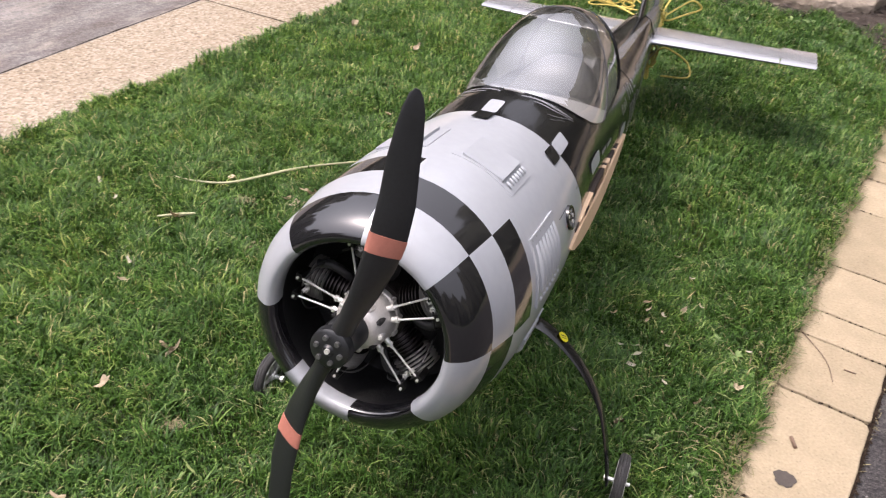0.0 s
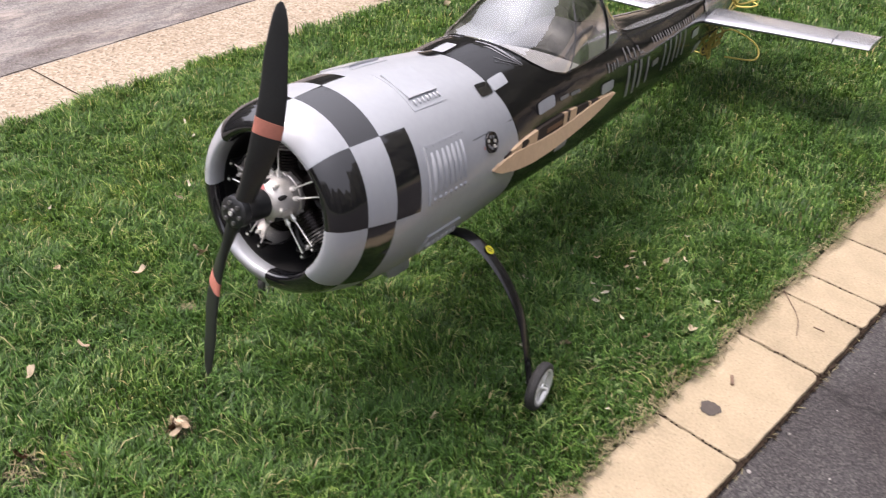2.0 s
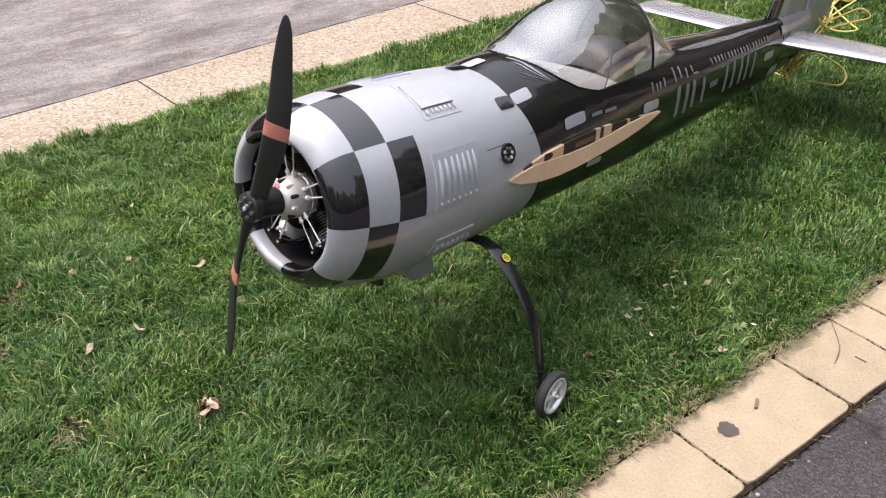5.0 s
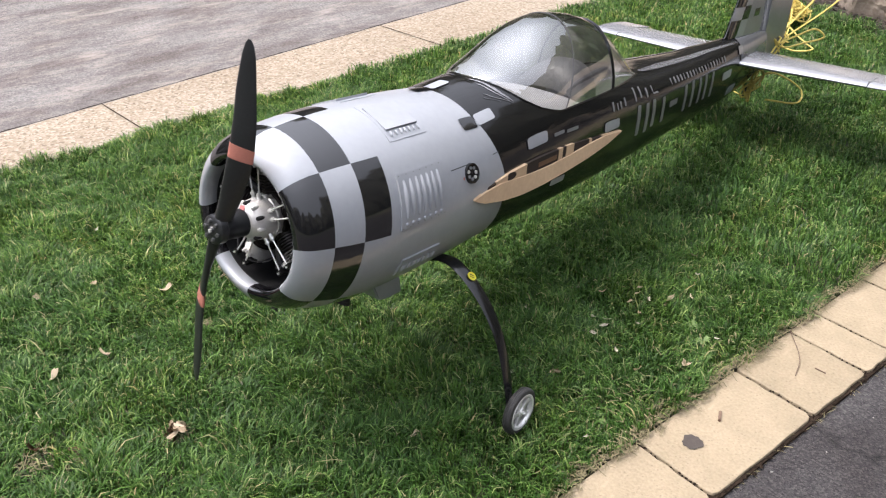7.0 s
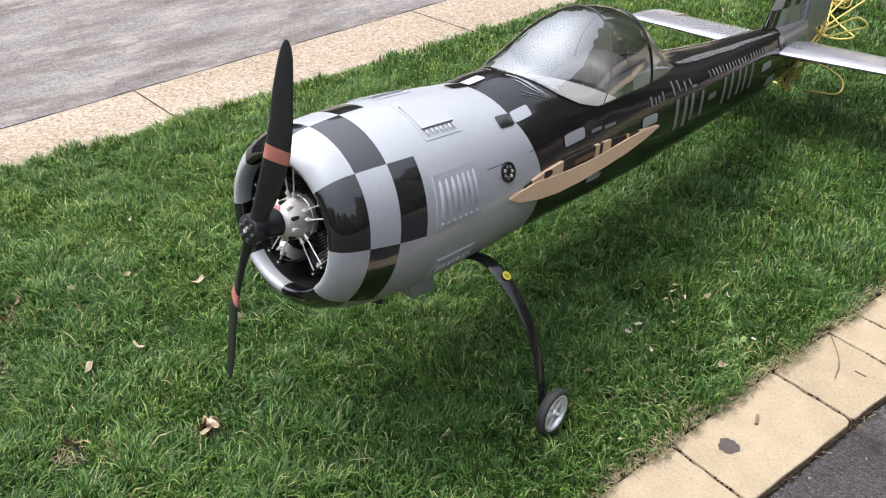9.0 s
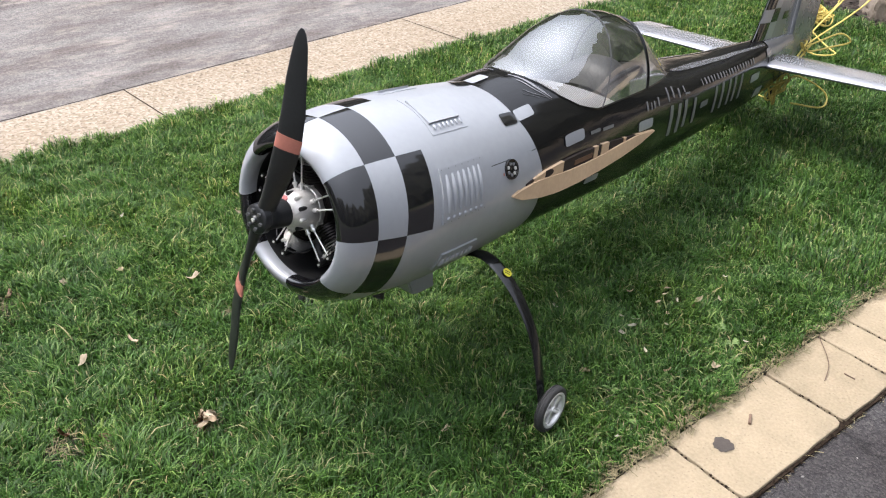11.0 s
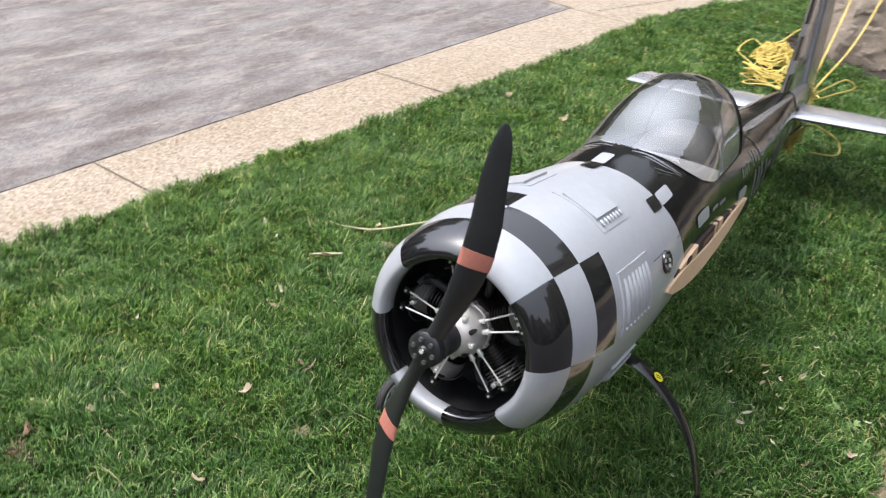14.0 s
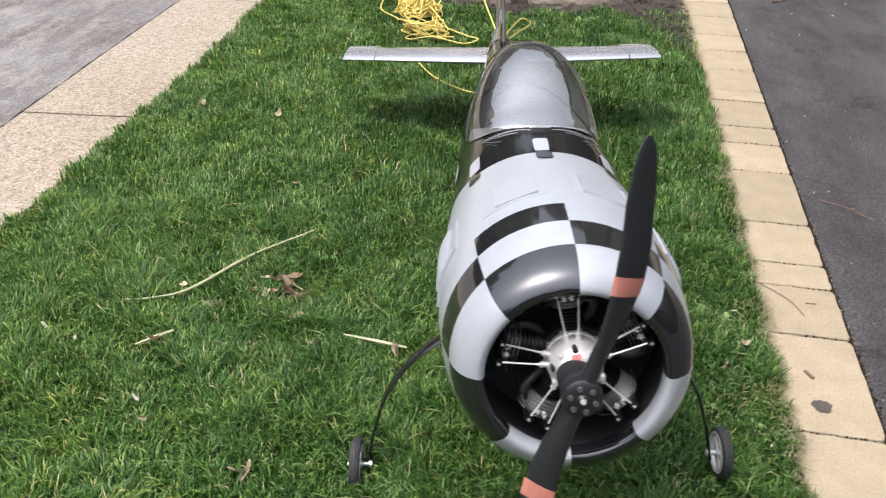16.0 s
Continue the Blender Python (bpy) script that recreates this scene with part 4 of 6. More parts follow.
for k in range(5):
    rot = pose(0, 0, 0, 0, 72 * k, 0)
    bm = tube(spline([(0.020, 0.185, 0.050), (0.034, 0.172, 0.066), (0.040, 0.165, 0.088), (0.032, 0.165, 0.106)], 5), 0.0075, 10)
    part("intake_pipe", bm, MATT, ENG, "black intake pipe", rot)
    for sx in (-1, 1):
        bm = bmesh.new()
        rod(bm, (sx * 0.006, 0.150, 0.106), (sx * 0.008, 0.138, 0.110), 0.003, None, 8)
        rod(bm, (sx * 0.0065, 0.146, 0.107), (sx * 0.007, 0.142, 0.108), 0.0048, None, 6)
        part("spark_plug", bm, STEEL, ENG, "", rot)
        bm = tube(spline([(sx * 0.008, 0.138, 0.110), (sx * 0.020, 0.136, 0.108), (sx * 0.040, 0.150, 0.098), (sx * 0.046, 0.200, 0.085)], 4), 0.0017, 6)
        part("ignition_lead", bm, MATT, ENG, "", rot)
for i in range(10):
    a = 2 * math.pi * i / 10
    bm = bmesh.new()
    rod(bm, (0.045 * math.cos(a), 0.160, 0.045 * math.sin(a)), (0.0460 * math.cos(a), 0.147, 0.0460 * math.sin(a)), 0.0042, 0.0034, 8)
    part("case_lug", bm, CASTING, ENG)
bm = bmesh.new()
revolve([(0.001, 0.222), (0.153, 0.222), (0.153, 0.228), (0.001, 0.228)], 40, "y", bm, (0, 0, 0.006))
part("baffle", bm, MATT, PLANE, "matt black baffle behind the engine")

# propeller, at rest
PROP = part("propeller", revolve([(0.001, 0.0), (0.006, -0.004), (0.009, 0.0), (0.026, 0.001), (0.030, 0.004), (0.031, 0.018), (0.028, 0.022), (0.027, 0.045), (0.0285, 0.050), (0.0285, 0.105)], 36), BLADE, PLANE,
            "two-bladed black propeller with red stripes", pose(0, 0, 0.03, -4.9, 14, 0), angle=35)
for i in range(6):
    a = 2 * math.pi * i / 6
    bm = bmesh.new()
    rod(bm, (0.019 * math.cos(a), 0.002, 0.019 * math.sin(a)), (0.019 * math.cos(a), -0.004, 0.019 * math.sin(a)), 0.0042, 0.0038, 8)
    part("hub_bolt", bm, BOLT, PROP)
bm = bmesh.new()
rod(bm, (0, 0.001, 0), (0, -0.006, 0), 0.004, None, 8)
part("hub_screw", bm, STEEL, PROP)
BR = [0.018, 0.05, 0.09, 0.14, 0.19, 0.24, 0.29, 0.33, 0.36, 0.378, 0.386]
BC = [0.036, 0.038, 0.044, 0.050, 0.052, 0.050, 0.045, 0.038, 0.030, 0.019, 0.006]
BT = [0.028, 0.022, 0.015, 0.011, 0.009, 0.0075, 0.006, 0.005, 0.004, 0.003, 0.002]


def blade_ring(r, grow=0.0):
    c, t = lerp(r, BR, BC) + grow, lerp(r, BR, BT) + grow
    tw = lerp(r, [0.02, 0.1, 0.2, 0.386], [62, 38, 22, 12])
    ring = []
    for i in range(20):
        a = 2 * math.pi * i / 20
        x, y = c / 2 * math.cos(a), t / 2 * math.sin(a) * (1 - 0.35 * math.cos(a))
        ca, sa = math.cos(radians(tw)), math.sin(radians(tw))
        sweep = 0.016 * math.sin(math.pi * min(1, r / 0.30)) - 0.020 * max(0, (r - 0.2) / 0.186) ** 2
        ring.append((x * ca - y * sa + sweep, 0.020 + x * sa + y * ca, r))
    return ring


for k in range(2):
    bl = part("blade", loft([blade_ring(r) for r in BR]), BLADE, PROP, "black scimitar propeller blade", pose(0, 0, 0, 0, 180 * k, 0))
    part("stripe", loft([blade_ring(0.162 + 0.007 * i, 0.0012) for i in range(5)]), RED, bl, "faded red stripe")

# canopy
def canopy_arc(u, off=0.0, n=28, drop=0.0):
    rail, top = lerp(u, RAIL_U, RAIL_W) - drop, lerp(u, TOP_U, TOP_W) + off
    a, t = lerp(u, FU, FA), lerp(u, FU, FT)
    ex = 2.0 + 0.5 * min(1, (u - 0.64) / 0.6)
    sb = a * max(0.0, 1 - min(1, (rail + drop) / t) ** ex) ** (1 / ex) + off
    sb = max(sb, 0.012)
    pts = []
    for i in range(n + 1):
        th = math.pi * i / n
        c, s = math.cos(th), math.sin(th)
        pts.append(Vector((sb * math.copysign(abs(c) ** 0.88, c), u, rail + (top - rail) * abs(s) ** 1.15)))
    return pts


cu = [0.774, 0.782, 0.79, 0.80, 0.812, 0.826, 0.84, 0.87, 0.90, 0.94, 0.98, 1.02, 1.06, 1.10, 1.15, 1.2, 1.254, 1.3, 1.35, 1.4, 1.43, 1.46, 1.48, 1.495, 1.51, 1.518, 1.524]
bm = loft([canopy_arc(u) for u in cu], False, False)
bmesh.ops.recalc_face_normals(bm, faces=bm.faces)
CAN = part("canopy", bm, GLASS, PLANE, "clear blown bubble canopy with sky reflections", angle=80)
CAN.visible_shadow = False
part("canopy_seam", tube([canopy_arc(1.0 + 0.10 * math.sin(math.pi * i / 28), 0.0010)[i] for i in range(29)], 0.0016, 6), SEAM, CAN)
part("canopy_frame", tube(canopy_arc(1.29, 0.001), 0.0038, 8), BLACK, CAN, "black canopy hoop")
edge = [canopy_arc(u)[0] for u in cu]
part("canopy_rim", tube(edge, 0.0025, 6), BLACK, CAN)
part("canopy_rim", tube([Vector((-p.x, p.y, p.z)) for p in edge], 0.0025, 6), BLACK, CAN)
# inside the cockpit
def rail_half(u):
    n = 2.0 + 0.5 * min(1, max(0, (u - 0.64) / 0.6))
    return lerp(u, FU, FA) * max(0.0, 1 - min(1, lerp(u, RAIL_U, RAIL_W) / lerp(u, FU, FT)) ** n) ** (1 / n)


rows = []
for u in (0.80, 0.83, 0.87, 0.91, 0.95, 1.0, 1.05, 1.10):
    w, z = rail_half(u) - 0.004, lerp(u, RAIL_U, RAIL_W) - 0.006
    rows.append([(w * k / 8, u, z + 0.010 * (1 - (k / 8) ** 2)) for k in range(-8, 9)])
w, z = rail_half(1.10) - 0.004, lerp(1.10, RAIL_U, RAIL_W) - 0.006
rows.append([(w * k / 8, 1.104, z + 0.004 * (1 - (k / 8) ** 2) - 0.022) for k in range(-8, 9)])
bm = loft(rows, False, False)
bmesh.ops.recalc_face_normals(bm, faces=bm.faces)
part("dashboard", bm, MESHY, PLANE, "light grey woven dashboard cover")
rows = []
for u, k, h in ((1.145, 0.90, 0.0), (1.16, 0.88, 0.038), (1.19, 0.82, 0.066), (1.23, 0.74, 0.075), (1.28, 0.66, 0.062)):
    w, z = rail_half(u) * k, lerp(u, RAIL_U, RAIL_W)
    rows.append([(w * math.cos(math.pi * i / 16), u, z - 0.08 + (h + 0.08) * math.sin(math.pi * i / 16) ** 0.6) for i in range(17)])
bm = loft(rows, False, False)
bmesh.ops.recalc_face_normals(bm, faces=bm.faces)
part("seat_back", bm, SEAT, PLANE, "dark rounded seat back")
bm = bmesh.new()
box(bm, -0.085, 0.085, 1.105, 1.15, -0.005, 0.06, 0.012)
part("seat", bm, SEAT, PLANE, "dark grey seat")
# wing root: ply rib with slots above
for sx in (1,):
    def root(u, w, off):
        s = lerp(u, [0.55, 0.64, 0.9, 1.31], [0.206, 0.203, 0.1905, 0.1685])
        return Vector((sx * (s + off), u, w))
    lo_u, lo_w = [0.560, 0.60, 0.68, 0.76, 0.86, 0.98, 1.10, 1.21, 1.30], [0.000, -0.018, -0.034, -0.042, -0.043, -0.038, -0.030, -0.017, 0.002]
    hi_u, hi_w = [0.560, 0.60, 0.66, 0.72, 0.80, 0.90, 1.00, 1.10, 1.20, 1.30], [0.002, 0.008, 0.014, 0.010, 0.003, 0.001, 0.004, 0.010, 0.012, 0.004]

    def strip(u0, u1, low, high, n, o0=-0.012, o1=0.004, flare=0.0):
        rr = []
        for i in range(n + 1):
            u = u0 + (u1 - u0) * i / n
            a, b = low(u), high(u)
            k = flare * max(0.0, math.sin(math.pi * (u - 0.56) / 0.74)) ** 0.7
            rr.append([root(u, a, o0), root(u, a + 0.55 * k, o1 + k), root(u, b, o1), root(u, b, o0)])
        b2 = loft(rr, True, True)
        bmesh.ops.recalc_face_normals(b2, faces=b2.faces)
        return b2
    rib = part("root_rib", strip(0.561, 1.299, lambda u: lerp(u, lo_u, lo_w), lambda u: lerp(u, hi_u, hi_w), 36, -0.012, 0.007, 0.005), PLY, PLANE, "bare plywood wing root rib with slots", angle=30)
    up_u, up_w = [0.56, 0.60, 0.66, 0.72, 0.80, 0.88, 0.95, 1.0, 1.075, 1.16, 1.25, 1.3], [0.003, 0.012, 0.023, 0.030, 0.034, 0.035, 0.034, 0.032, 0.026, 0.018, 0.010, 0.005]
    for a, b in ((0.562, 0.590), (0.650, 0.783), (0.938, 0.958), (0.978, 1.018), (1.106, 1.119), (1.18, 1.298)):
        part("rib_post", strip(a, b, lambda u: lerp(u, hi_u, hi_w) - 0.002, lambda u: lerp(u, up_u, up_w), 5), PLY, rib)
    # flat dark strip on the skin paints the shade inside the slots
    part("slot_shadow", strip(0.62, 1.25, lambda u: lerp(u, hi_u, hi_w), lambda u: lerp(u, up_u, up_w) - 0.001, 16, -0.012, 0.0022), HOLE_SHADE, rib, "dark strip painted for the shade inside the slot")
    # flat dark disc painted for the shade of an oval hole
    bm = bmesh.new()
    mid = root(0.711, 0.0205, 0.0046)
    ring = [bm.verts.new(mid + Vector((0, 0.0225 * math.cos(2 * math.pi * i / 24), 0.0095 * math.sin(2 * math.pi * i / 24)))) for i in range(24)]
    bm.faces.new(ring)
    bmesh.ops.recalc_face_normals(bm, faces=bm.faces)
    part("lightening_hole_shade", bm, HOLE_SHADE, rib, "flat dark oval painted for a shaded lightening hole")
    part("spar", strip(0.84, 0.93, lambda u: 0.009, lambda u: 0.021, 3, -0.012, 0.0034), PLY_DARK, rib, "reddish brown wing spar tube end")

# tail
def foil(y0, y1, thick, n=10):
    pts = []
    for i in range(2 * n):
        k = i / n
        x = (1 - math.cos(math.pi * k)) / 2 if k <= 1 else (1 - math.cos(math.pi * (2 - k))) / 2
        z = thick * (1.05 * math.sqrt(max(x, 0)) * (1 - x) + 0.06 * (1 - x)) * (1 if k <= 1 else -1)
        pts.append((y0 + x * (y1 - y0), z))
    return pts


HINGE, TAIL_W = 2.635, 0.010


def tail_sec(sx, s, y0, y1, part_of):
    """A slice of the tailplane: fixed part ahead of the hinge, elevator behind, or the whole chord."""
    le, te = lerp(s, [0.03, 0.65], [2.415, 2.50]), lerp(s, [0.03, 0.65], [2.765, 2.785])
    th = lerp(s, [0.03, 0.65], [0.040, 0.022])

    def half(y):
        q = min(max((y - le) / (te - le), 0), 1)
        return th * (1.30 * math.sqrt(q) * (1 - q) + 0.03)
    lo, hi = (le, HINGE - 0.002) if part_of == "front" else (HINGE + 0.002, te) if part_of == "back" else (le - 0.004, te)
    ys = [lo + (hi - lo) * (1 - math.cos(math.pi * i / 10)) / 2 for i in range(11)]
    hang = 0.05 if part_of == "back" else 0.0
    return [(sx * s, y, TAIL_W + half(y) - hang * max(0, y - HINGE)) for y in ys] + [(sx * s, y, TAIL_W - half(y) - hang * max(0, y - HINGE)) for y in ys[::-1]]


for sx in (1, -1):
    bm = loft([tail_sec(sx, s, 0, 0, "front") for s in (0.03, 0.15, 0.3, 0.42, 0.518)])
    bmesh.ops.recalc_face_normals(bm, faces=bm.faces)
    part("stabilizer", bm, FILM, PLANE, "silver film covered tailplane half", angle=50)
    bm = loft([tail_sec(sx, s, 0, 0, "back") for s in (0.045, 0.3, 0.5215)])
    loft([tail_sec(sx, s, 0, 0, "all") for s in (0.522, 0.58, 0.640, 0.650)], True, True, bm)
    bmesh.ops.recalc_face_normals(bm, faces=bm.faces)
    part("elevator", bm, FILM, PLANE, "silver elevator with horn balance", angle=40)
FIN_W = [0.06, 0.10, 0.20, 0.30, 0.40, 0.50, 0.58, 0.62]
bm = loft([[(x, y, w) for y, x in foil(lerp(w, [0.06, 0.10, 0.24, 0.62], [2.30, 2.37, 2.435, 2.60]), 2.76, lerp(w, [0, 0.62], [0.034, 0.02]))] for w in FIN_W])
bmesh.ops.recalc_face_normals(bm, faces=bm.faces)
FIN = part("fin", bm, FILM_GREY, PLANE, "tall grey fin with dark checker squares", angle=50)
bm = loft([[(0.014, 2.764, w), (-0.014, 2.764, w), (-0.001, lerp(w, [-0.09, 0, 0.3, 0.62], [3.02, 3.05, 3.06, 2.98]), w), (0.001, lerp(w, [-0.09, 0, 0.3, 0.62], [3.02, 3.05, 3.06, 2.98]), w)] for w in (-0.09, 0.0, 0.15, 0.3, 0.45, 0.6)])
bmesh.ops.recalc_face_normals(bm, faces=bm.faces)
part("rudder", bm, FILM_GREY, PLANE, "grey rudder", angle=40)
for sx in (1, -1):
    def fin_patch(q0, q1, w0, w1, material):
        rr = []
        for i in range(6):
            q = q0 + (q1 - q0) * i / 5
            col = []
            for j in range(4):
                w = w0 + (w1 - w0) * j / 3
                le = lerp(w, [0.06, 0.10, 0.24, 0.62], [2.30, 2.37, 2.435, 2.60])
                x = lerp(w, [0, 0.62], [0.034, 0.02]) * (1.05 * math.sqrt(max(q, 0.0008)) * (1 - q) + 0.06 * (1 - q)) + 0.0012
                col.append((sx * x, le + q * (2.76 - le) - (0.0012 if q < 0.01 else 0), w))
            rr.append(col)
        b3 = loft(rr, False, False)
        bmesh.ops.recalc_face_normals(b3, faces=b3.faces)
        part("checker", b3, material, FIN)
    for q0, q1, w0, w1 in ((0.0, 0.20, 0.085, 0.165), (0.20, 0.38, 0.165, 0.215), (0.0, 0.20, 0.215, 0.30), (0.20, 0.38, 0.30, 0.345), (0.0, 0.20, 0.345, 0.43), (0.20, 0.38, 0.43, 0.48), (0.55, 0.72, 0.165, 0.195), (0.6, 0.76, 0.30, 0.33)):
        fin_patch(q0, q1, w0, w1, DARK)
    for q0, q1, w0, w1 in ((0.0, 0.20, 0.167, 0.213), (0.20, 0.38, 0.10, 0.163), (0.20, 0.38, 0.217, 0.298), (0.0, 0.20, 0.302, 0.343), (0.20, 0.38, 0.347, 0.428)):
        fin_patch(q0, q1, w0, w1, FILM)

# elevator control under the starboard tail
bm = bmesh.new()
rod(bm, (0.062, 2.40, -0.052), (0.075, 2.655, -0.036), 0.0022, None, 8)
pushrod = part("elevator_pushrod", bm, CARBON, PLANE, "thin black elevator pushrod")
bm = bmesh.new()
rod(bm, (0.0735, 2.632, -0.0375), (0.075, 2.660, -0.036), 0.0042, 0.003, 8)
part("clevis", bm, CLEVIS, pushrod, "red clevis")
bm = bmesh.new()
box(bm, 0.0735, 0.0765, 2.640, 2.672, -0.042, 0.004, 0.001)
part("control_horn", bm, MATT, PLANE, "black control horn")

# tail wheel
bm = tube([(0, 2.58, -0.09), (0, 2.66, -0.115), (0, 2.72, -0.15)], 0.006, 8)
strut = part("tail_strut", bm, CARBON, PLANE, "black tail wheel spring")
bm = revolve([(0.006, -0.010), (0.022, -0.010), (0.028, -0.006), (0.030, 0), (0.028, 0.006), (0.022, 0.010), (0.006, 0.010)], 24, "x", None, (0, 2.735, -0.17))
part("tail_wheel", bm, RUBBER, strut, "small black tail wheel")
for sx in (1, -1):
    bm = tube([(sx * 0.03, 2.62, 0.0), (sx * 0.06, 2.60, -0.05), (sx * 0.02, 2.64, -0.10)], 0.0025, 6)
    part("control_rod", bm, MATT, PLANE)

# landing gear
for sx in (1, -1):
    path = spline([(0.10, 0.54, -0.178), (0.15, 0.54, -0.160), (0.195, 0.54, -0.165), (0.243, 0.54, -0.194), (0.291, 0.54, -0.240), (0.333, 0.54, -0.304), (0.359, 0.541, -0.378), (0.374, 0.542, -0.440), (0.383, 0.543, -0.486)], 5)
    rr = []
    path = [p + Vector((0, 0, 0 if sx > 0 else -0.012 * i / len(path))) for i, p in enumerate(path)]
    for i, p in enumerate(path):
        q = i / (len(path) - 1)
        d = (path[min(i + 1, len(path) - 1)] - path[max(i - 1, 0)]).normalized()
        nn = Vector((0, 1, 0)).cross(d)
        wd, tk = 0.0225 - 0.009 * q, 0.0046 - 0.0014 * q
        ring = []
        for k in range(12):
            a = 2 * math.pi * k / 12
            v = p + Vector((0, 1, 0)) * wd * math.cos(a) + nn * tk * math.copysign(abs(math.sin(a)) ** 0.7, math.sin(a))
            ring.append((sx * v.x, v.y, v.z))
        rr.append(ring)
    bm = loft(rr)
    bmesh.ops.recalc_face_normals(bm, faces=bm.faces)
    leg = part("gear_leg", bm, CARBON, PLANE, "curved black carbon landing gear leg", angle=60)
    if sx > 0:
        bm = bmesh.new()
        bmesh.ops.create_cone(bm, cap_ends=True, segments=20, radius1=0.0115, radius2=0.0115, depth=0.0012)
        part("sticker", bm, YELLOW, leg, "round yellow sticker", Matrix.Translation((0.2345, 0.545, -0.1785)) @ pose(0, 0, 0, 0, 36, 0))
    if sx > 0:
        bm = bmesh.new()
        for q in (-1, 1):
            box(bm, -0.0065, 0.0065, q * 0.0028 - 0.001, q * 0.0028 + 0.001, 0.0006, 0.0011, 0, pose(0, 0, 0, 0, 0, 40))
        part("mark", bm, MATT, leg, "small dark mark", Matrix.Translation((0.2345, 0.545, -0.1785)) @ pose(0, 0, 0, 0, 36, 0))
    bm = bmesh.new()
    za, ya = (-0.473, 0.543) if sx > 0 else (-0.497, 0.530)
    rod(bm, (sx * 0.375, ya, za), (sx * 0.428, ya, za), 0.004, None, 10)
    rod(bm, (sx * 0.380, ya, za), (sx * 0.374, ya, za), 0.008, None, 6)
    axle = part("axle", bm, STEEL, leg)
    R = 0.065
    wm = Matrix.Translation((sx * 0.407, ya, za)) @ pose(0, 0, 0, 0, 0, 2 * sx) @ Matrix.Diagonal((0.74, 0.91, 0.91, 1))
    bm = revolve([(0.0485, -0.012), (0.052, -0.0155), (0.058, -0.0155), (0.0635, -0.011), (R - 0.0005, -0.006), (R - 0.002, -0.005), (R, -0.003), (R, 0.003), (R - 0.002, 0.005), (R - 0.0005, 0.006), (0.0635, 0.011), (0.058, 0.0155), (0.052, 0.0155), (0.0485, 0.012), (0.047, 0.0), (0.0485, -0.012)], 40, "x")
    wheel = part("wheel", bm, RUBBER, PLANE, "small black rubber wheel with alloy rim", wm, angle=50)
    bm = revolve([(0.041, -0.010), (0.044, -0.0155), (0.0495, -0.0170), (0.0515, -0.0150), (0.046, -0.004), (0.046, 0.004), (0.0515, 0.0150), (0.0495, 0.0170), (0.044, 0.0155), (0.041, 0.010), (0.039, 0.0), (0.041, -0.010)], 36, "x")
    rim = part("rim", bm, RIM, wheel, "bright alloy rim", angle=40)
    for k in range(5):
        bm = bmesh.new()
        box(bm, -0.0105, 0.010, -0.0065, 0.0065, 0.008, 0.042, 0.0025, pose(0, 0, 0, 72 * k + 18, 0, 0) @ Matrix.Diagonal((sx, 1, 1, 1)))
        bmesh.ops.recalc_face_normals(bm, faces=bm.faces)
        part("spoke", bm, RIM, rim)
    # added dark disc stands for the shade in the open spoke gaps
    bm = revolve([(0.001, -0.003), (0.0405, -0.003), (0.0405, 0.001), (0.001, 0.001)], 28, "x")
    part("gap_disc", bm, GAP_DISC, rim, "dark disc added behind the spokes to shade the gaps")
    bm = revolve([(0.001, -0.014), (0.010, -0.014), (0.012, -0.010), (0.012, 0.010), (0.010, 0.014), (0.001, 0.014)], 16, "x")
    part("hub", bm, RIM, rim)

# belly duct and exhaust
bm = bmesh.new()
loft([[(sx * (0.055 - 0.004 * k), 0.385 + 0.022 * k + dy, z) for sx, dy in ((-1, 0), (1, 0), (1, 0.105 - 0.012 * k), (-1, 0.105 - 0.012 * k))] for k, z in enumerate((-0.19, -0.235, -0.275, -0.285))], True, True, bm)
bmesh.ops.recalc_face_normals(bm, faces=bm.faces)
bmesh.ops.bevel(bm, geom=list(bm.edges), offset=0.004, segments=2, affect="EDGES")
part("belly_duct", bm, SILVER, PLANE, "light grey belly outlet duct", angle=35)
bm = bmesh.new()
rod(bm, (0.02, 0.355, -0.19), (0.02, 0.335, -0.255), 0.016, None, 16)
rod(bm, (0.02, 0.337, -0.250), (0.02, 0.334, -0.257), 0.0175, None, 16)
part("exhaust", bm, MATT, PLANE, "black exhaust stub")


# ---------------------------------------------------------------- ropes
def wpt(s, u, w):
    return PLANE.matrix_basis @ Vector((s, u, w))


ROPE_R = 0.004
rope_a = spline([wpt(0.018, 2.85, -0.06), wpt(0.03, 2.98, 0.02), wpt(0.01, 3.07, 0.03), (-0.89, 4.5, 0.37), (-0.93, 5.2, 0.70), (-0.95, 5.62, 0.905), (-0.97, 5.95, 0.86)], 10)
rope_b = spline([wpt(0.025, 2.80, -0.05), wpt(0.02, 2.95, 0.03), wpt(-0.01, 3.06, 0.05), (-1.0, 4.5, 0.39), (-1.07, 5.1, 0.71), (-1.12, 5.60, 0.915), (-1.13, 5.95, 0.87)], 10)
for r in (rope_a, rope_b):
    tagged(part("tether_rope", tube(r, ROPE_R, 8), ROPE), "taut yellow rope from the tail over a boulder", "rope", "tether ropes")
rr = random.Random(7)
pts = []
for i in range(18):
    a = i * 2.1
    pts.append(wpt(0.03 + 0.024 * math.cos(a) + rr.uniform(-0.012, 0.012), 2.67 + 0.06 * math.sin(a * 0.7) + 0.003 * i, -0.125 + 0.028 * math.sin(a) + 0.045 * math.sin(a * 0.7) + rr.uniform(-0.012, 0.012)))
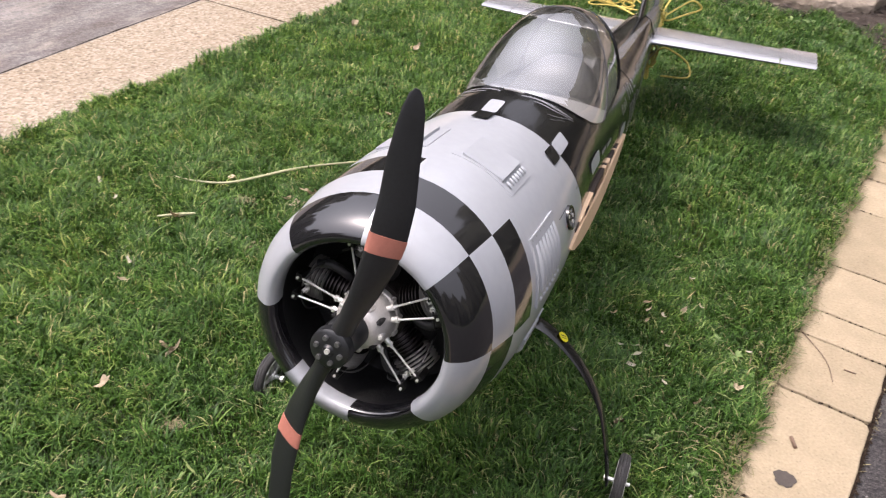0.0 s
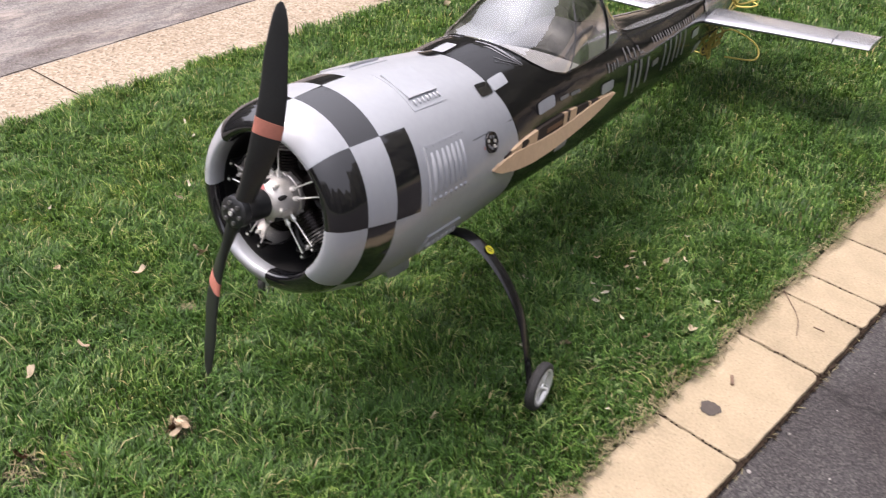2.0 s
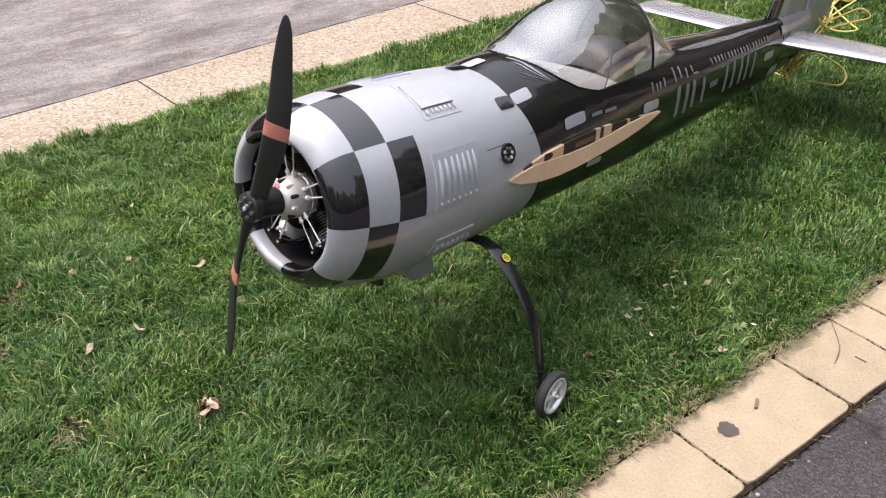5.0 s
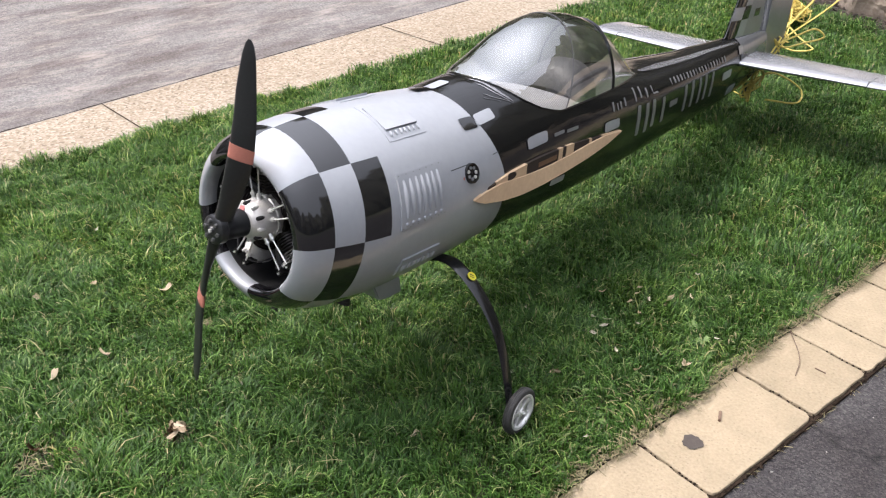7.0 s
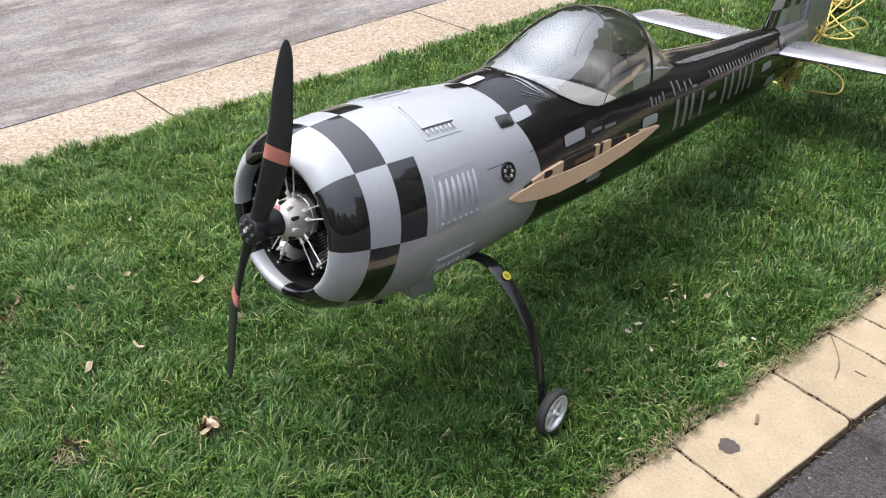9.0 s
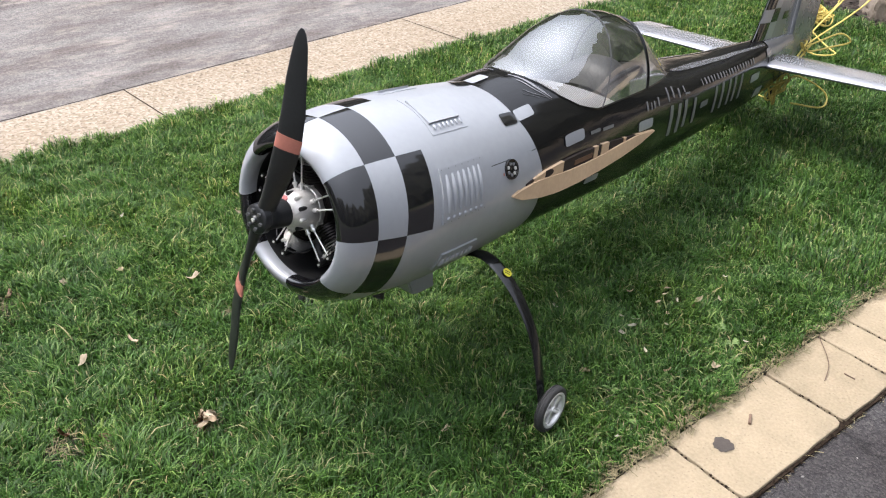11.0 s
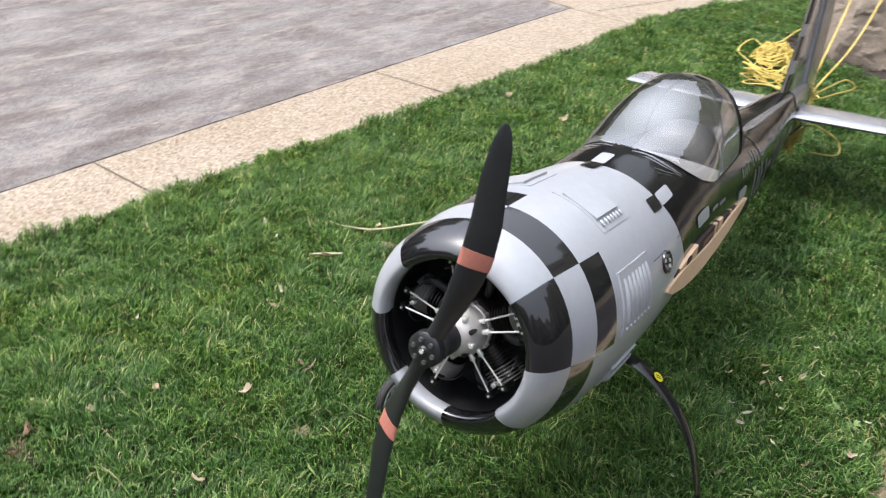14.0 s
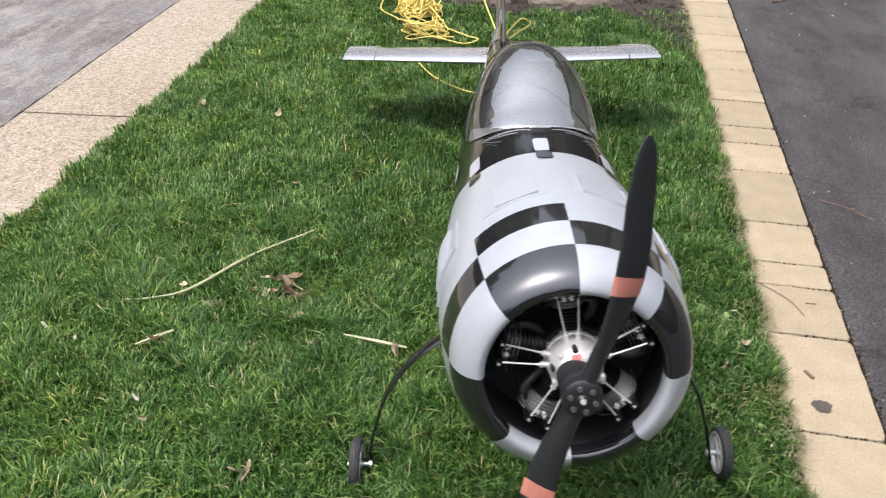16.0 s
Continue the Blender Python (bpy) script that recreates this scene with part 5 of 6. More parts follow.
pts += [wpt(0.06, 2.75, -0.08), wpt(0.10, 2.85, -0.10), wpt(0.17, 2.90, -0.15), wpt(0.19, 2.82, -0.19), wpt(0.09, 2.72, -0.18)]
tagged(part("tail_rope", tube(spline(pts, 6), ROPE_R, 6), ROPE), "knotted yellow rope wrapped under the tail", "rope")
pts = [wpt(0.03, 2.92, 0.02), wpt(0.07, 3.0, 0.05), wpt(0.12, 3.06, 0.08), wpt(0.16, 3.08, 0.05), wpt(0.10, 3.04, 0.02), wpt(0.04, 2.95, 0.0), wpt(0.02, 2.88, 0.04), wpt(0.03, 2.94, -0.02)]
tagged(part("rope_loop", tube(spline(pts, 8), ROPE_R, 6), ROPE), "loose yellow rope loop at the rudder", "rope")
pts = []
for i in range(165):
    a = i * 0.93 + rr.uniform(-0.4, 0.4)
    q = rr.uniform(0.3, 1.0)
    hgt = 0.16 * (1 - (q * 0.9) ** 2) * rr.uniform(0.2, 1.0)
    pts.append((-1.375 + 0.145 * q * math.cos(a) + 0.02 * math.sin(i * 0.37), 4.86 + 0.15 * q * math.sin(a), 0.035 + 1.05 * hgt))
for i in range(46):
    a = i * 1.15 + rr.uniform(-0.5, 0.5)
    q = rr.uniform(0.3, 1.0)
    pts.append((-1.29 + 0.17 * q * math.cos(a), 4.50 + 0.11 * q * math.sin(a), 0.035 + 0.09 * rr.random()))
pts += [(-1.50, 4.78, 0.05), (-1.60, 4.85, 0.08), (-1.58, 5.0, 0.12), (-1.48, 5.0, 0.09), (-1.36, 5.06, 0.20), (-1.30, 5.02, 0.24), (-1.24, 4.92, 0.16), (-1.28, 4.76, 0.06), (-1.18, 4.62, 0.05), (-1.06, 4.52, 0.04), (-0.98, 4.42, 0.05), (-1.06, 4.36, 0.04),
        (-1.22, 4.40, 0.06), (-1.33, 4.46, 0.05), (-1.38, 4.42, 0.04), (-1.34, 4.36, 0.05), (-1.26, 4.38, 0.06), (-1.12, 4.44, 0.05)]
tagged(part("coiled_rope", tube(spline(pts, 5), 0.0038, 6), ROPE), "tangled heap of yellow rope on the grass", "rope")


pts = [(-1.247, 4.012, 0.035), (-1.19, 3.90, 0.032), (-1.14, 3.81, 0.034), (-1.05, 3.70, 0.036), (-0.944, 3.62, 0.036), (-0.88, 3.62, 0.034)]
tagged(part("rope_end", tube(spline(pts, 6), 0.0034, 6), ROPE), "loose yellow rope end lying on the grass", "rope")


# ---------------------------------------------------------------- boulders
def boulder(name, corners, seed, label):
    """A broken block of stone: flat faces between its corners, chipped and pitted."""
    bm = bmesh.new()
    for p in corners:
        bm.verts.new(p)
    hull_geom = bmesh.ops.convex_hull(bm, input=bm.verts[:])
    bmesh.ops.delete(bm, geom=[g for g in hull_geom["geom_interior"] if isinstance(g, bmesh.types.BMVert)], context="VERTS")
    bmesh.ops.bevel(bm, geom=bm.edges[:], offset=0.012, segments=1, profile=0.5, affect="EDGES", clamp_overlap=True)
    bmesh.ops.triangulate(bm, faces=bm.faces[:])
    for k in range(5):
        lim = 0.16 * 0.62 ** k
        bmesh.ops.subdivide_edges(bm, edges=[e for e in bm.edges if e.calc_length() > lim], cuts=1)
        bmesh.ops.triangulate(bm, faces=[f for f in bm.faces if len(f.verts) > 3])
    off = Vector((seed * 3.7, seed * 1.9, 0))
    bm.normal_update()
    moved = []
    for v in bm.verts:
        p = v.co
        step = noise.noise(Vector((p.x * 3, p.y * 3, p.z * 9)) + off)
        ledge = 0.007 * (1 if step > 0.12 else -0.4 if step < -0.25 else 0)
        rough = 0.012 * noise.noise(p * 9 + off) + 0.007 * noise.noise(p * 31) + 0.004 * noise.noise(p * 70)
        moved.append(p + v.normal * (rough - ledge) + 0.014 * noise.noise_vector(p * 2.6 + off))
    for v, p in zip(bm.verts, moved):
        v.co = p
    return tagged(part(name, bm, ROCK, None, "", None, angle=24), label, "boulder", "boulders at the bed")


boulder("boulder", [(-1.37, 5.52, -0.04), (-1.20, 5.35, -0.04), (-0.88, 5.36, -0.04), (-0.80, 5.60, -0.04), (-1.32, 6.20, -0.04), (-0.80, 6.20, -0.04), (-1.40, 5.56, 0.30), (-1.16, 5.32, 0.14),
                    (-0.83, 5.45, 0.20), (-0.71, 5.72, 0.42), (-1.36, 5.62, 0.84), (-0.73, 5.70, 0.85), (-0.72, 6.10, 0.84), (-1.30, 6.20, 0.86), (-1.05, 5.47, 0.78)], 3, "large upright tan limestone boulder in mulch")
boulder("boulder", [(-0.71, 5.31, -0.04), (-0.38, 5.36, -0.04), (-0.06, 5.57, -0.04), (-0.66, 6.05, -0.04), (0.06, 6.05, -0.04), (-0.735, 5.30, 0.05), (-0.40, 5.35, 0.05), (-0.04, 5.56, 0.05),
                    (-0.665, 5.45, 0.27), (-0.56, 5.62, 0.30), (-0.27, 5.80, 0.35), (-0.03, 5.66, 0.13), (0.035, 5.76, 0.235), (-0.60, 5.80, 0.30), (-0.22, 6.08, 0.33), (0.04, 6.03, 0.20)], 8, "broad slanting pale limestone boulder in mulch")

# mulch chips
bm = bmesh.new()
rm = random.Random(9)
for i in range(3600):
    x, y = rm.uniform(-1.6, 0.30), rm.uniform(4.3, 7.1)
    if x > PAVE_IN(y) or (y < 5.22 + 0.2 * abs(x + 0.7) ** 1.5 - 0.1 and x < PAVE_IN(y) - 0.03 - (y - 4.5) * 0.30):
        continue
    l, w = rm.uniform(0.008, 0.03), rm.uniform(0.004, 0.010)
    m = pose(x, y, 0.008 + rm.uniform(0, 0.012), rm.uniform(-25, 25), rm.uniform(-25, 25), rm.uniform(0, 360))
    vs = [bm.verts.new(m @ Vector(p)) for p in ((-l, -w, 0), (l, -w * 0.6, 0), (l * 0.9, w, 0), (-l, w * 0.8, 0), (0, 0, w * 0.8))]
    for a, b in ((0, 1), (1, 2), (2, 3), (3, 0)):
        bm.faces.new((vs[a], vs[b], vs[4]))
tagged(part("mulch_chips", bm, CHIP, smooth=False), "scattered dark and grey bark chips", "mulch", kind="stuff")


# ---------------------------------------------------------------- low plastic base at the head of the driveway
def plastic_base():
    root = thing("plastic_base", "low dark grey moulded plastic base with black sides on the driveway", "plastic base",
                 Matrix(((0.79, -0.61, 0, 1.225), (0.61, 0.79, 0, 6.085), (0, 0, 1, -0.016), (0, 0, 0, 1))))
    L, W = 1.50, 0.95

    def outline(inset, z, notch):
        pts = []
        for cx, cy, a0 in ((0.12, 0.12, 180), (W - 0.12, 0.12, 270), (W - 0.12, L - 0.12, 0), (0.12, L - 0.12, 90)):
            pts += [(cx + (0.12 - inset) * math.cos(radians(a0 + 15 * i)), cy + (0.12 - inset) * math.sin(radians(a0 + 15 * i)), z) for i in range(7)]
        d = notch
        pts += [(inset, 0.80, z), (inset + 0.4 * d, 0.79, z), (inset + d, 0.77, z), (inset + d, 0.73, z), (inset + 0.4 * d, 0.71, z), (inset, 0.70, z)]
        return pts
    bm = loft([outline(0.02, 0.0, 0.03), outline(0.004, 0.02, 0.03), outline(0.0, 0.06, 0.03), outline(0.006, 0.125, 0.03), outline(0.022, 0.137, 0.03)])
    bmesh.ops.recalc_face_normals(bm, faces=bm.faces)
    part("skirt", bm, PLASTIC_BLACK, root, "black plastic side wall", angle=40)
    bm = loft([outline(0.012, 0.132, 0.02), outline(0.014, 0.146, 0.02), outline(0.035, 0.162, 0.015), outline(0.09, 0.172, 0.0), outline(0.105, 0.176, 0.0)])
    bmesh.ops.recalc_face_normals(bm, faces=bm.faces)
    part("lid", bm, PLASTIC_GREY, root, "dark grey glossy moulded top", angle=35)
    for y0, y1 in ((0.10, 0.66), (0.84, 1.38)):
        bm = loft([[(x, y, z) for x, y in ((0.10 + i, y0 + i), (0.85 - i, y0 + i), (0.85 - i, y1 - i), (0.10 + i, y1 - i))] for i, z in ((0.0, 0.168), (0.03, 0.195), (0.08, 0.222), (0.14, 0.230))])
        bmesh.ops.bevel(bm, geom=bm.edges[:], offset=0.012, segments=2, profile=0.5, affect="EDGES", clamp_overlap=True)
        bmesh.ops.recalc_face_normals(bm, faces=bm.faces)
        part("hump", bm, PLASTIC_GREY, root, "raised moulded hump", angle=50)
    return root


plastic_base()


# ---------------------------------------------------------------- litter on the lawn
def leaf_mesh(seed, size):
    r = random.Random(seed)
    bm = bmesh.new()
    n = 14
    rim = []
    cup, curl = r.uniform(0.15, 0.5), r.uniform(-0.5, 0.7)
    for i in range(n):
        a = 2 * math.pi * i / n
        k = 1 + 0.28 * math.sin(3.5 * a + seed) * (1 if i % 2 else 0.4)
        x, y = size * k * math.cos(a), 0.42 * size * k * math.sin(a)
        rim.append(bm.verts.new((x, y, cup * (x * x + 3 * y * y) / size + curl * x * abs(x) / size * 0.5)))
    c = [bm.verts.new((size * q, 0, curl * size * q * abs(q) * 0.5 - 0.05 * size)) for q in (-0.55, 0, 0.55)]
    def near(v):
        return min(c, key=lambda w: abs(w.co.x - v.co.x))
    for i in range(n):
        a, b = rim[i], rim[(i + 1) % n]
        ca, cb = near(a), near(b)
        bm.faces.new((a, b, ca))
        if ca is not cb:
            bm.faces.new((b, cb, ca))
    bmesh.ops.solidify(bm, geom=bm.faces[:], thickness=0.0006)
    bmesh.ops.recalc_face_normals(bm, faces=bm.faces)
    return mesh_of(bm, "leaf", LEAF, True, 60)


LEAVES = [leaf_mesh(i, 0.022 + 0.003 * (i % 3)) for i in range(7)]
SPOTS = [(-1.247, 0.947, 1), (-1.086, 0.544, 1), (-0.701, 0.668, .9), (-0.685, 0.68, .8), (-0.70, 0.69, .75), (-0.68, 0.66, .65), (-0.298, 1.077, .6), (-0.367, 1.879, .65), (-0.303, 1.983, .75), (-0.208, 1.999, .75),
         (-0.229, 1.874, .7), (-0.29, 1.95, .6), (-0.28, 1.90, .5), (-0.20, 1.96, .55), (-0.08, 1.66, .7), (-0.22, 1.50, .7), (-0.01, 1.77, .65), (-1.42, 0.80, .9), (-0.225, 1.494, .8), (-1.222, 1.114, .8), (-1.459, 0.646, .7), (-1.079, 0.675, .7), (-1.201, 1.115, 1), (-1.598, 1.562, 1),
         (-1.487, 2.547, 1.2), (-1.746, 3.208, 1.2), (-2.114, 3.27, 1.3), (-1.317, 1.879, 1.2), (-1.36, 1.90, 1.0), (-1.626, 1.833, .8), (-0.949, 1.599, .8), (-0.002, 1.775, .8), (-1.5, 1.25, .6), (-1.25, 1.72, .8), (-1.18, 1.60, .7), (-0.17, 2.05, .6)]
rl = random.Random(5)
for i, (x, y, k) in enumerate(SPOTS):
    ob = new("leaf", LEAVES[i % 7])
    k *= 0.7 if x > -0.4 and y > 1.4 else 1.0
    ob.matrix_basis = pose(x, y, 0.034, rl.uniform(-22, 22), rl.uniform(-22, 22), rl.uniform(0, 360)) @ Matrix.Diagonal((k, k, k, 1))
    tagged(ob, "dry curled tan leaf lying on the grass", "leaf", "fallen leaves")
for pts, r in (([(-1.778, 1.745, 0.03), (-1.70, 1.755, 0.035), (-1.60, 1.81, 0.04), (-1.50, 1.98, 0.045), (-1.44, 2.08, 0.04), (-1.33, 2.22, 0.035)], 0.0048),
               ([(-1.10, 1.655, 0.04), (-1.0, 1.63, 0.045), (-0.92, 1.62, 0.04)], 0.0055), ([(-1.64, 1.53, 0.04), (-1.56, 1.60, 0.045)], 0.006)):
    tagged(part("dry_stalk", tube(spline([(x, y - 0.008, z - 0.001) for x, y, z in pts], 6), lambda q: r * (1.0 - 0.75 * abs(q - 0.55) * 1.4), 6), STRAW), "long dry yellow-green stalk lying on the lawn", "stalk", "dry stalks")
DRY = mat("brown_crumpled_leaf", (0.0806, 0.0403, 0.0217), 0.75, 0, 0.2, 30, 160, col2=(0.211, 0.124, 0.0682), piece=0.8)
CRUMPLED = []
for k in range(3):
    me = LEAVES[k].copy()
    me.materials.clear()
    me.materials.append(DRY)
    CRUMPLED.append(me)
for i, (x, y, k, tilt) in enumerate(((-0.690, 0.664, 0.9, 48), (-0.700, 0.655, 0.75, -40), (-0.712, 0.672, 0.7, 55), (-0.86, 0.40, 0.8, 20), (-0.80, 0.47, 0.6, -30), (-1.50, 0.51, 0.8, 25), (-1.45, 0.45, 0.7, -20), (-1.285, 1.815, 0.9, 30), (-1.31, 1.85, 0.8, -35))):
    ob = new("leaf", CRUMPLED[i % 3])
    ob.matrix_basis = pose(x, y, 0.030, tilt, 0.6 * tilt, 67 * i) @ Matrix.Diagonal((k, k, k, 1))
    tagged(ob, "dark brown crumpled leaf lying in the grass", "leaf", "fallen leaves")
rt = random.Random(3)
PALE = mat("pale_petal", (0.26, 0.229, 0.155), 0.7, 0, 0.2, 40, 200, col2=(0.409, 0.378, 0.298), piece=0.8)
BITS = []
for me in LEAVES[:4]:
    me = me.copy()
    me.materials.clear()
    me.materials.append(PALE)
    BITS.append(me)
for i in range(8, 46):
    if i < 22:
        x, y = rt.gauss(-0.24, 0.12), rt.gauss(1.90, 0.22)
    elif i < 30:
        x, y = rt.gauss(-1.32, 0.07), rt.gauss(1.87, 0.06)
    else:
        x, y = rt.uniform(-2.2, -0.1), rt.uniform(0.5, 4.2)
    if x > PAVE_IN(y) - 0.03:
        continue
    k = rt.uniform(0.25, 0.55) if not 22 <= i < 30 else rt.uniform(0.7, 1.1)
    ob = new("leaf", (LEAVES if 22 <= i < 30 else BITS)[i % 4])
    ob.matrix_basis = pose(x, y, 0.031, rt.uniform(-30, 30), rt.uniform(-30, 30), rt.uniform(0, 360)) @ Matrix.Diagonal((k, k, k, 1))
    tagged(ob, "brown crumpled leaf in a thin patch of lawn" if 22 <= i < 30 else "tiny pale leaf scrap lying on the grass", "leaf", "fallen leaves")
for pts, r in (([(0.09, 2.16, 0.004), (0.17, 2.06, 0.006), (0.20, 1.98, 0.004)], 0.0012), ([(0.14, 1.71, 0.004), (0.155, 1.68, 0.004)], 0.0045), ([(0.44, 2.80, -0.008), (0.52, 2.72, 0.004), (0.60, 2.66, -0.01)], 0.0018), ([(0.53, 2.73, -0.008), (0.56, 2.75, -0.009)], 0.002),
               ([(0.22, 2.05, 0.003), (0.25, 2.05, 0.003)], 0.0018), ([(0.87, 5.82, -0.010), (0.93, 5.85, -0.006), (0.985, 5.88, -0.010)], 0.006), ([(0.915, 5.79, -0.008), (0.945, 5.90, -0.010)], 0.005)):
    tagged(part("twig", tube(spline(pts, 5), r, 6), TWIG), "small brown twig lying on the paving", "twig", "twigs on the paving")

# broad-leaved weeds in the lawn
WEED = mat("weed_leaf", (0.0465, 0.093, 0.0155), 0.5, 0, 0.2, 30, 150, col2=(0.136, 0.198, 0.0558), island=0.8)
rw = random.Random(17)
for x, y, k in ((-0.04, 1.91, 0.7), (0.0, 1.86, 0.6), (-0.05, 1.44, 0.75), (-0.14, 1.51, 0.65), (-0.06, 1.34, 0.7), (-0.07, 1.66, 0.55), (-0.02, 1.78, 0.6), (-0.16, 1.40, 0.6), (-0.10, 1.95, 0.6), (-0.32, 5.08, 1.7), (-0.20, 5.12, 1.6), (-0.41, 5.00, 1.5), (-0.12, 5.03, 1.5)):
    bm = bmesh.new()
    crown = bm.verts.new((0, 0, 0.016))
    for i in range(rw.randint(8, 13)):
        a, l, wd, up = rw.uniform(0, 6.283), k * rw.uniform(0.020, 0.042), k * rw.uniform(0.0035, 0.0065), rw.uniform(0.1, 0.7)
        c, q = math.cos(a), math.sin(a)
        mids = []
        for t, ww in ((0.15, 0.35), (0.45, 1.0), (0.75, 0.8), (1.0, 0.08)):
            zz = 0.018 + l * up * t * (1.3 - 0.9 * t)
            mids.append([bm.verts.new((c * l * t + sgn * q * wd * ww, q * l * t - sgn * c * wd * ww, zz + (0.0 if sgn == 0 else 0.25 * wd * ww))) for sgn in (-1, 0, 1)])
        for j in (0, 1):
            bm.faces.new((crown, mids[0][j], mids[0][j + 1]))
        for m0, m1 in zip(mids, mids[1:]):
            for j in (0, 1):
                bm.faces.new((m0[j], m0[j + 1], m1[j + 1], m1[j]))
    tagged(part("weed", bm, WEED, None, "", Matrix.Translation((x, y, 0))), "small broad-leaved green weed growing in the lawn", "weed", "weeds in the lawn")
# pale grit on the driveway and paving
GRIT = mat("pale_grit", (0.112, 0.105, 0.0961), 0.8, 0, 0.2, 40, 200, col2=(0.31, 0.291, 0.267), piece=0.8)
bm = bmesh.new()
bmesh.ops.create_icosphere(bm, subdivisions=2, radius=1)
for v in bm.verts:
    v.co *= 1 + 0.35 * noise.noise(v.co * 1.7)
STONE = mesh_of(bm, "pebble", GRIT, True, 30)
rg = random.Random(23)
GRITS = [(0.62, 5.47, 0.006), (0.58, 5.11, 0.007), (0.88, 5.06, 0.007), (1.19, 5.53, 0.011), (1.36, 5.87, 0.008), (0.94, 5.54, 0.006), (0.275, 1.49, 0.010), (0.30, 1.46, 0.006)]
GRITS += [(PAVE_OUT(q) + 0.03 + abs(rg.gauss(0, 0.35)), q, rg.uniform(0.0015, 0.004)) for q in [rg.uniform(0.6, 6.0) for _ in range(60)]]
for x, y, r in GRITS:
    ob = new("pebble", STONE)
    ob.matrix_basis = pose(x, y, -0.016 + r * 0.4, 0, 0, rg.uniform(0, 360)) @ Matrix.Diagonal((r, r * rg.uniform(0.5, 0.9), r * 0.5, 1))
    tagged(ob, "small pale stone chip lying on the driveway", "pebble", "grit on the driveway")

# dark round stain on one paver
bm = bmesh.new()
n = 40
ring = [bm.verts.new((0.150 + 0.024 * (1 + 0.12 * math.sin(3 * a) + 0.06 * math.sin(7 * a)) * math.cos(a), 1.568 + 0.027 * (1 + 0.1 * math.cos(2 * a) + 0.07 * math.sin(9 * a)) * math.sin(a), 0.0022)) for a in [2 * math.pi * i / n for i in range(n)]]
bm.faces.new(ring)
tagged(part("oil_stain", bm, STAIN, smooth=False), "dark round stain on a paver", "stain", kind="structure")

# ---------------------------------------------------------------- trees round the place, behind and beside the camera
def tree_line():
    r = random.Random(21)
    bm = bmesh.new()
    for i in range(150):
        a = 360 * (i + r.random()) / 150
        d = r.uniform(30, 42)
        x, y = d * math.cos(radians(a)), d * math.sin(radians(a))
        h = d * math.tan(radians(r.uniform(13, 25) + (9 if 25 < a < 85 else 0)))
        mm = Matrix.Translation((x, y, h * 0.48)) @ Matrix.Diagonal((r.uniform(2, 4), r.uniform(2, 4), h * 0.55, 1))
        vs = bmesh.ops.create_icosphere(bm, subdivisions=3, radius=1, matrix=mm)["verts"]
        for v in vs:
            v.co += 1.3 * noise.noise_vector(v.co * 0.45) + 0.8 * noise.noise_vector(v.co * 1.3)
    return tagged(part("backdrop", bm, TREE), "distant dark line of trees round the place", "trees", kind="structure")


tree_line()

# ---------------------------------------------------------------- pavers, last
JOINTS = [-8.0, -7.6, -7.2, -6.95, -6.5, -6.1, -5.7, -5.4, -4.95, -4.6, -4.2, -3.8, -3.5, -3.1, -2.7, -2.3, -1.9, -1.45, -1.2, -0.75, -0.35, 0.05, 0.32, 0.72, 1.08, 1.472, 1.890, 2.155, 2.298, 2.580, 3.015, 3.300, 3.489, 3.815, 3.955, 4.288, 4.626, 4.940, 5.343, 5.70, 6.07, 6.47]
EDGING = thing("paver_edging", "row of tan concrete pavers edging the driveway", "paving", kind="structure")
rp = random.Random(11)
bm = bmesh.new()
bed = [[(PAVE_IN(y) + 0.006, y, z), (PAVE_OUT(y) + 0.006, y, z)] for y, z in ((-8, -0.0085), (6.5, -0.0085))]
vs = [bm.verts.new(p) for p in (bed[0][0], bed[0][1], bed[1][1], bed[1][0])]
bm.faces.new(vs).normal_update()
bmesh.ops.solidify(bm, geom=bm.faces[:], thickness=0.03)
bmesh.ops.recalc_face_normals(bm, faces=bm.faces)
part("joint_bed", bm, JOINT, EDGING, "dark dirt in the joints", smooth=False)
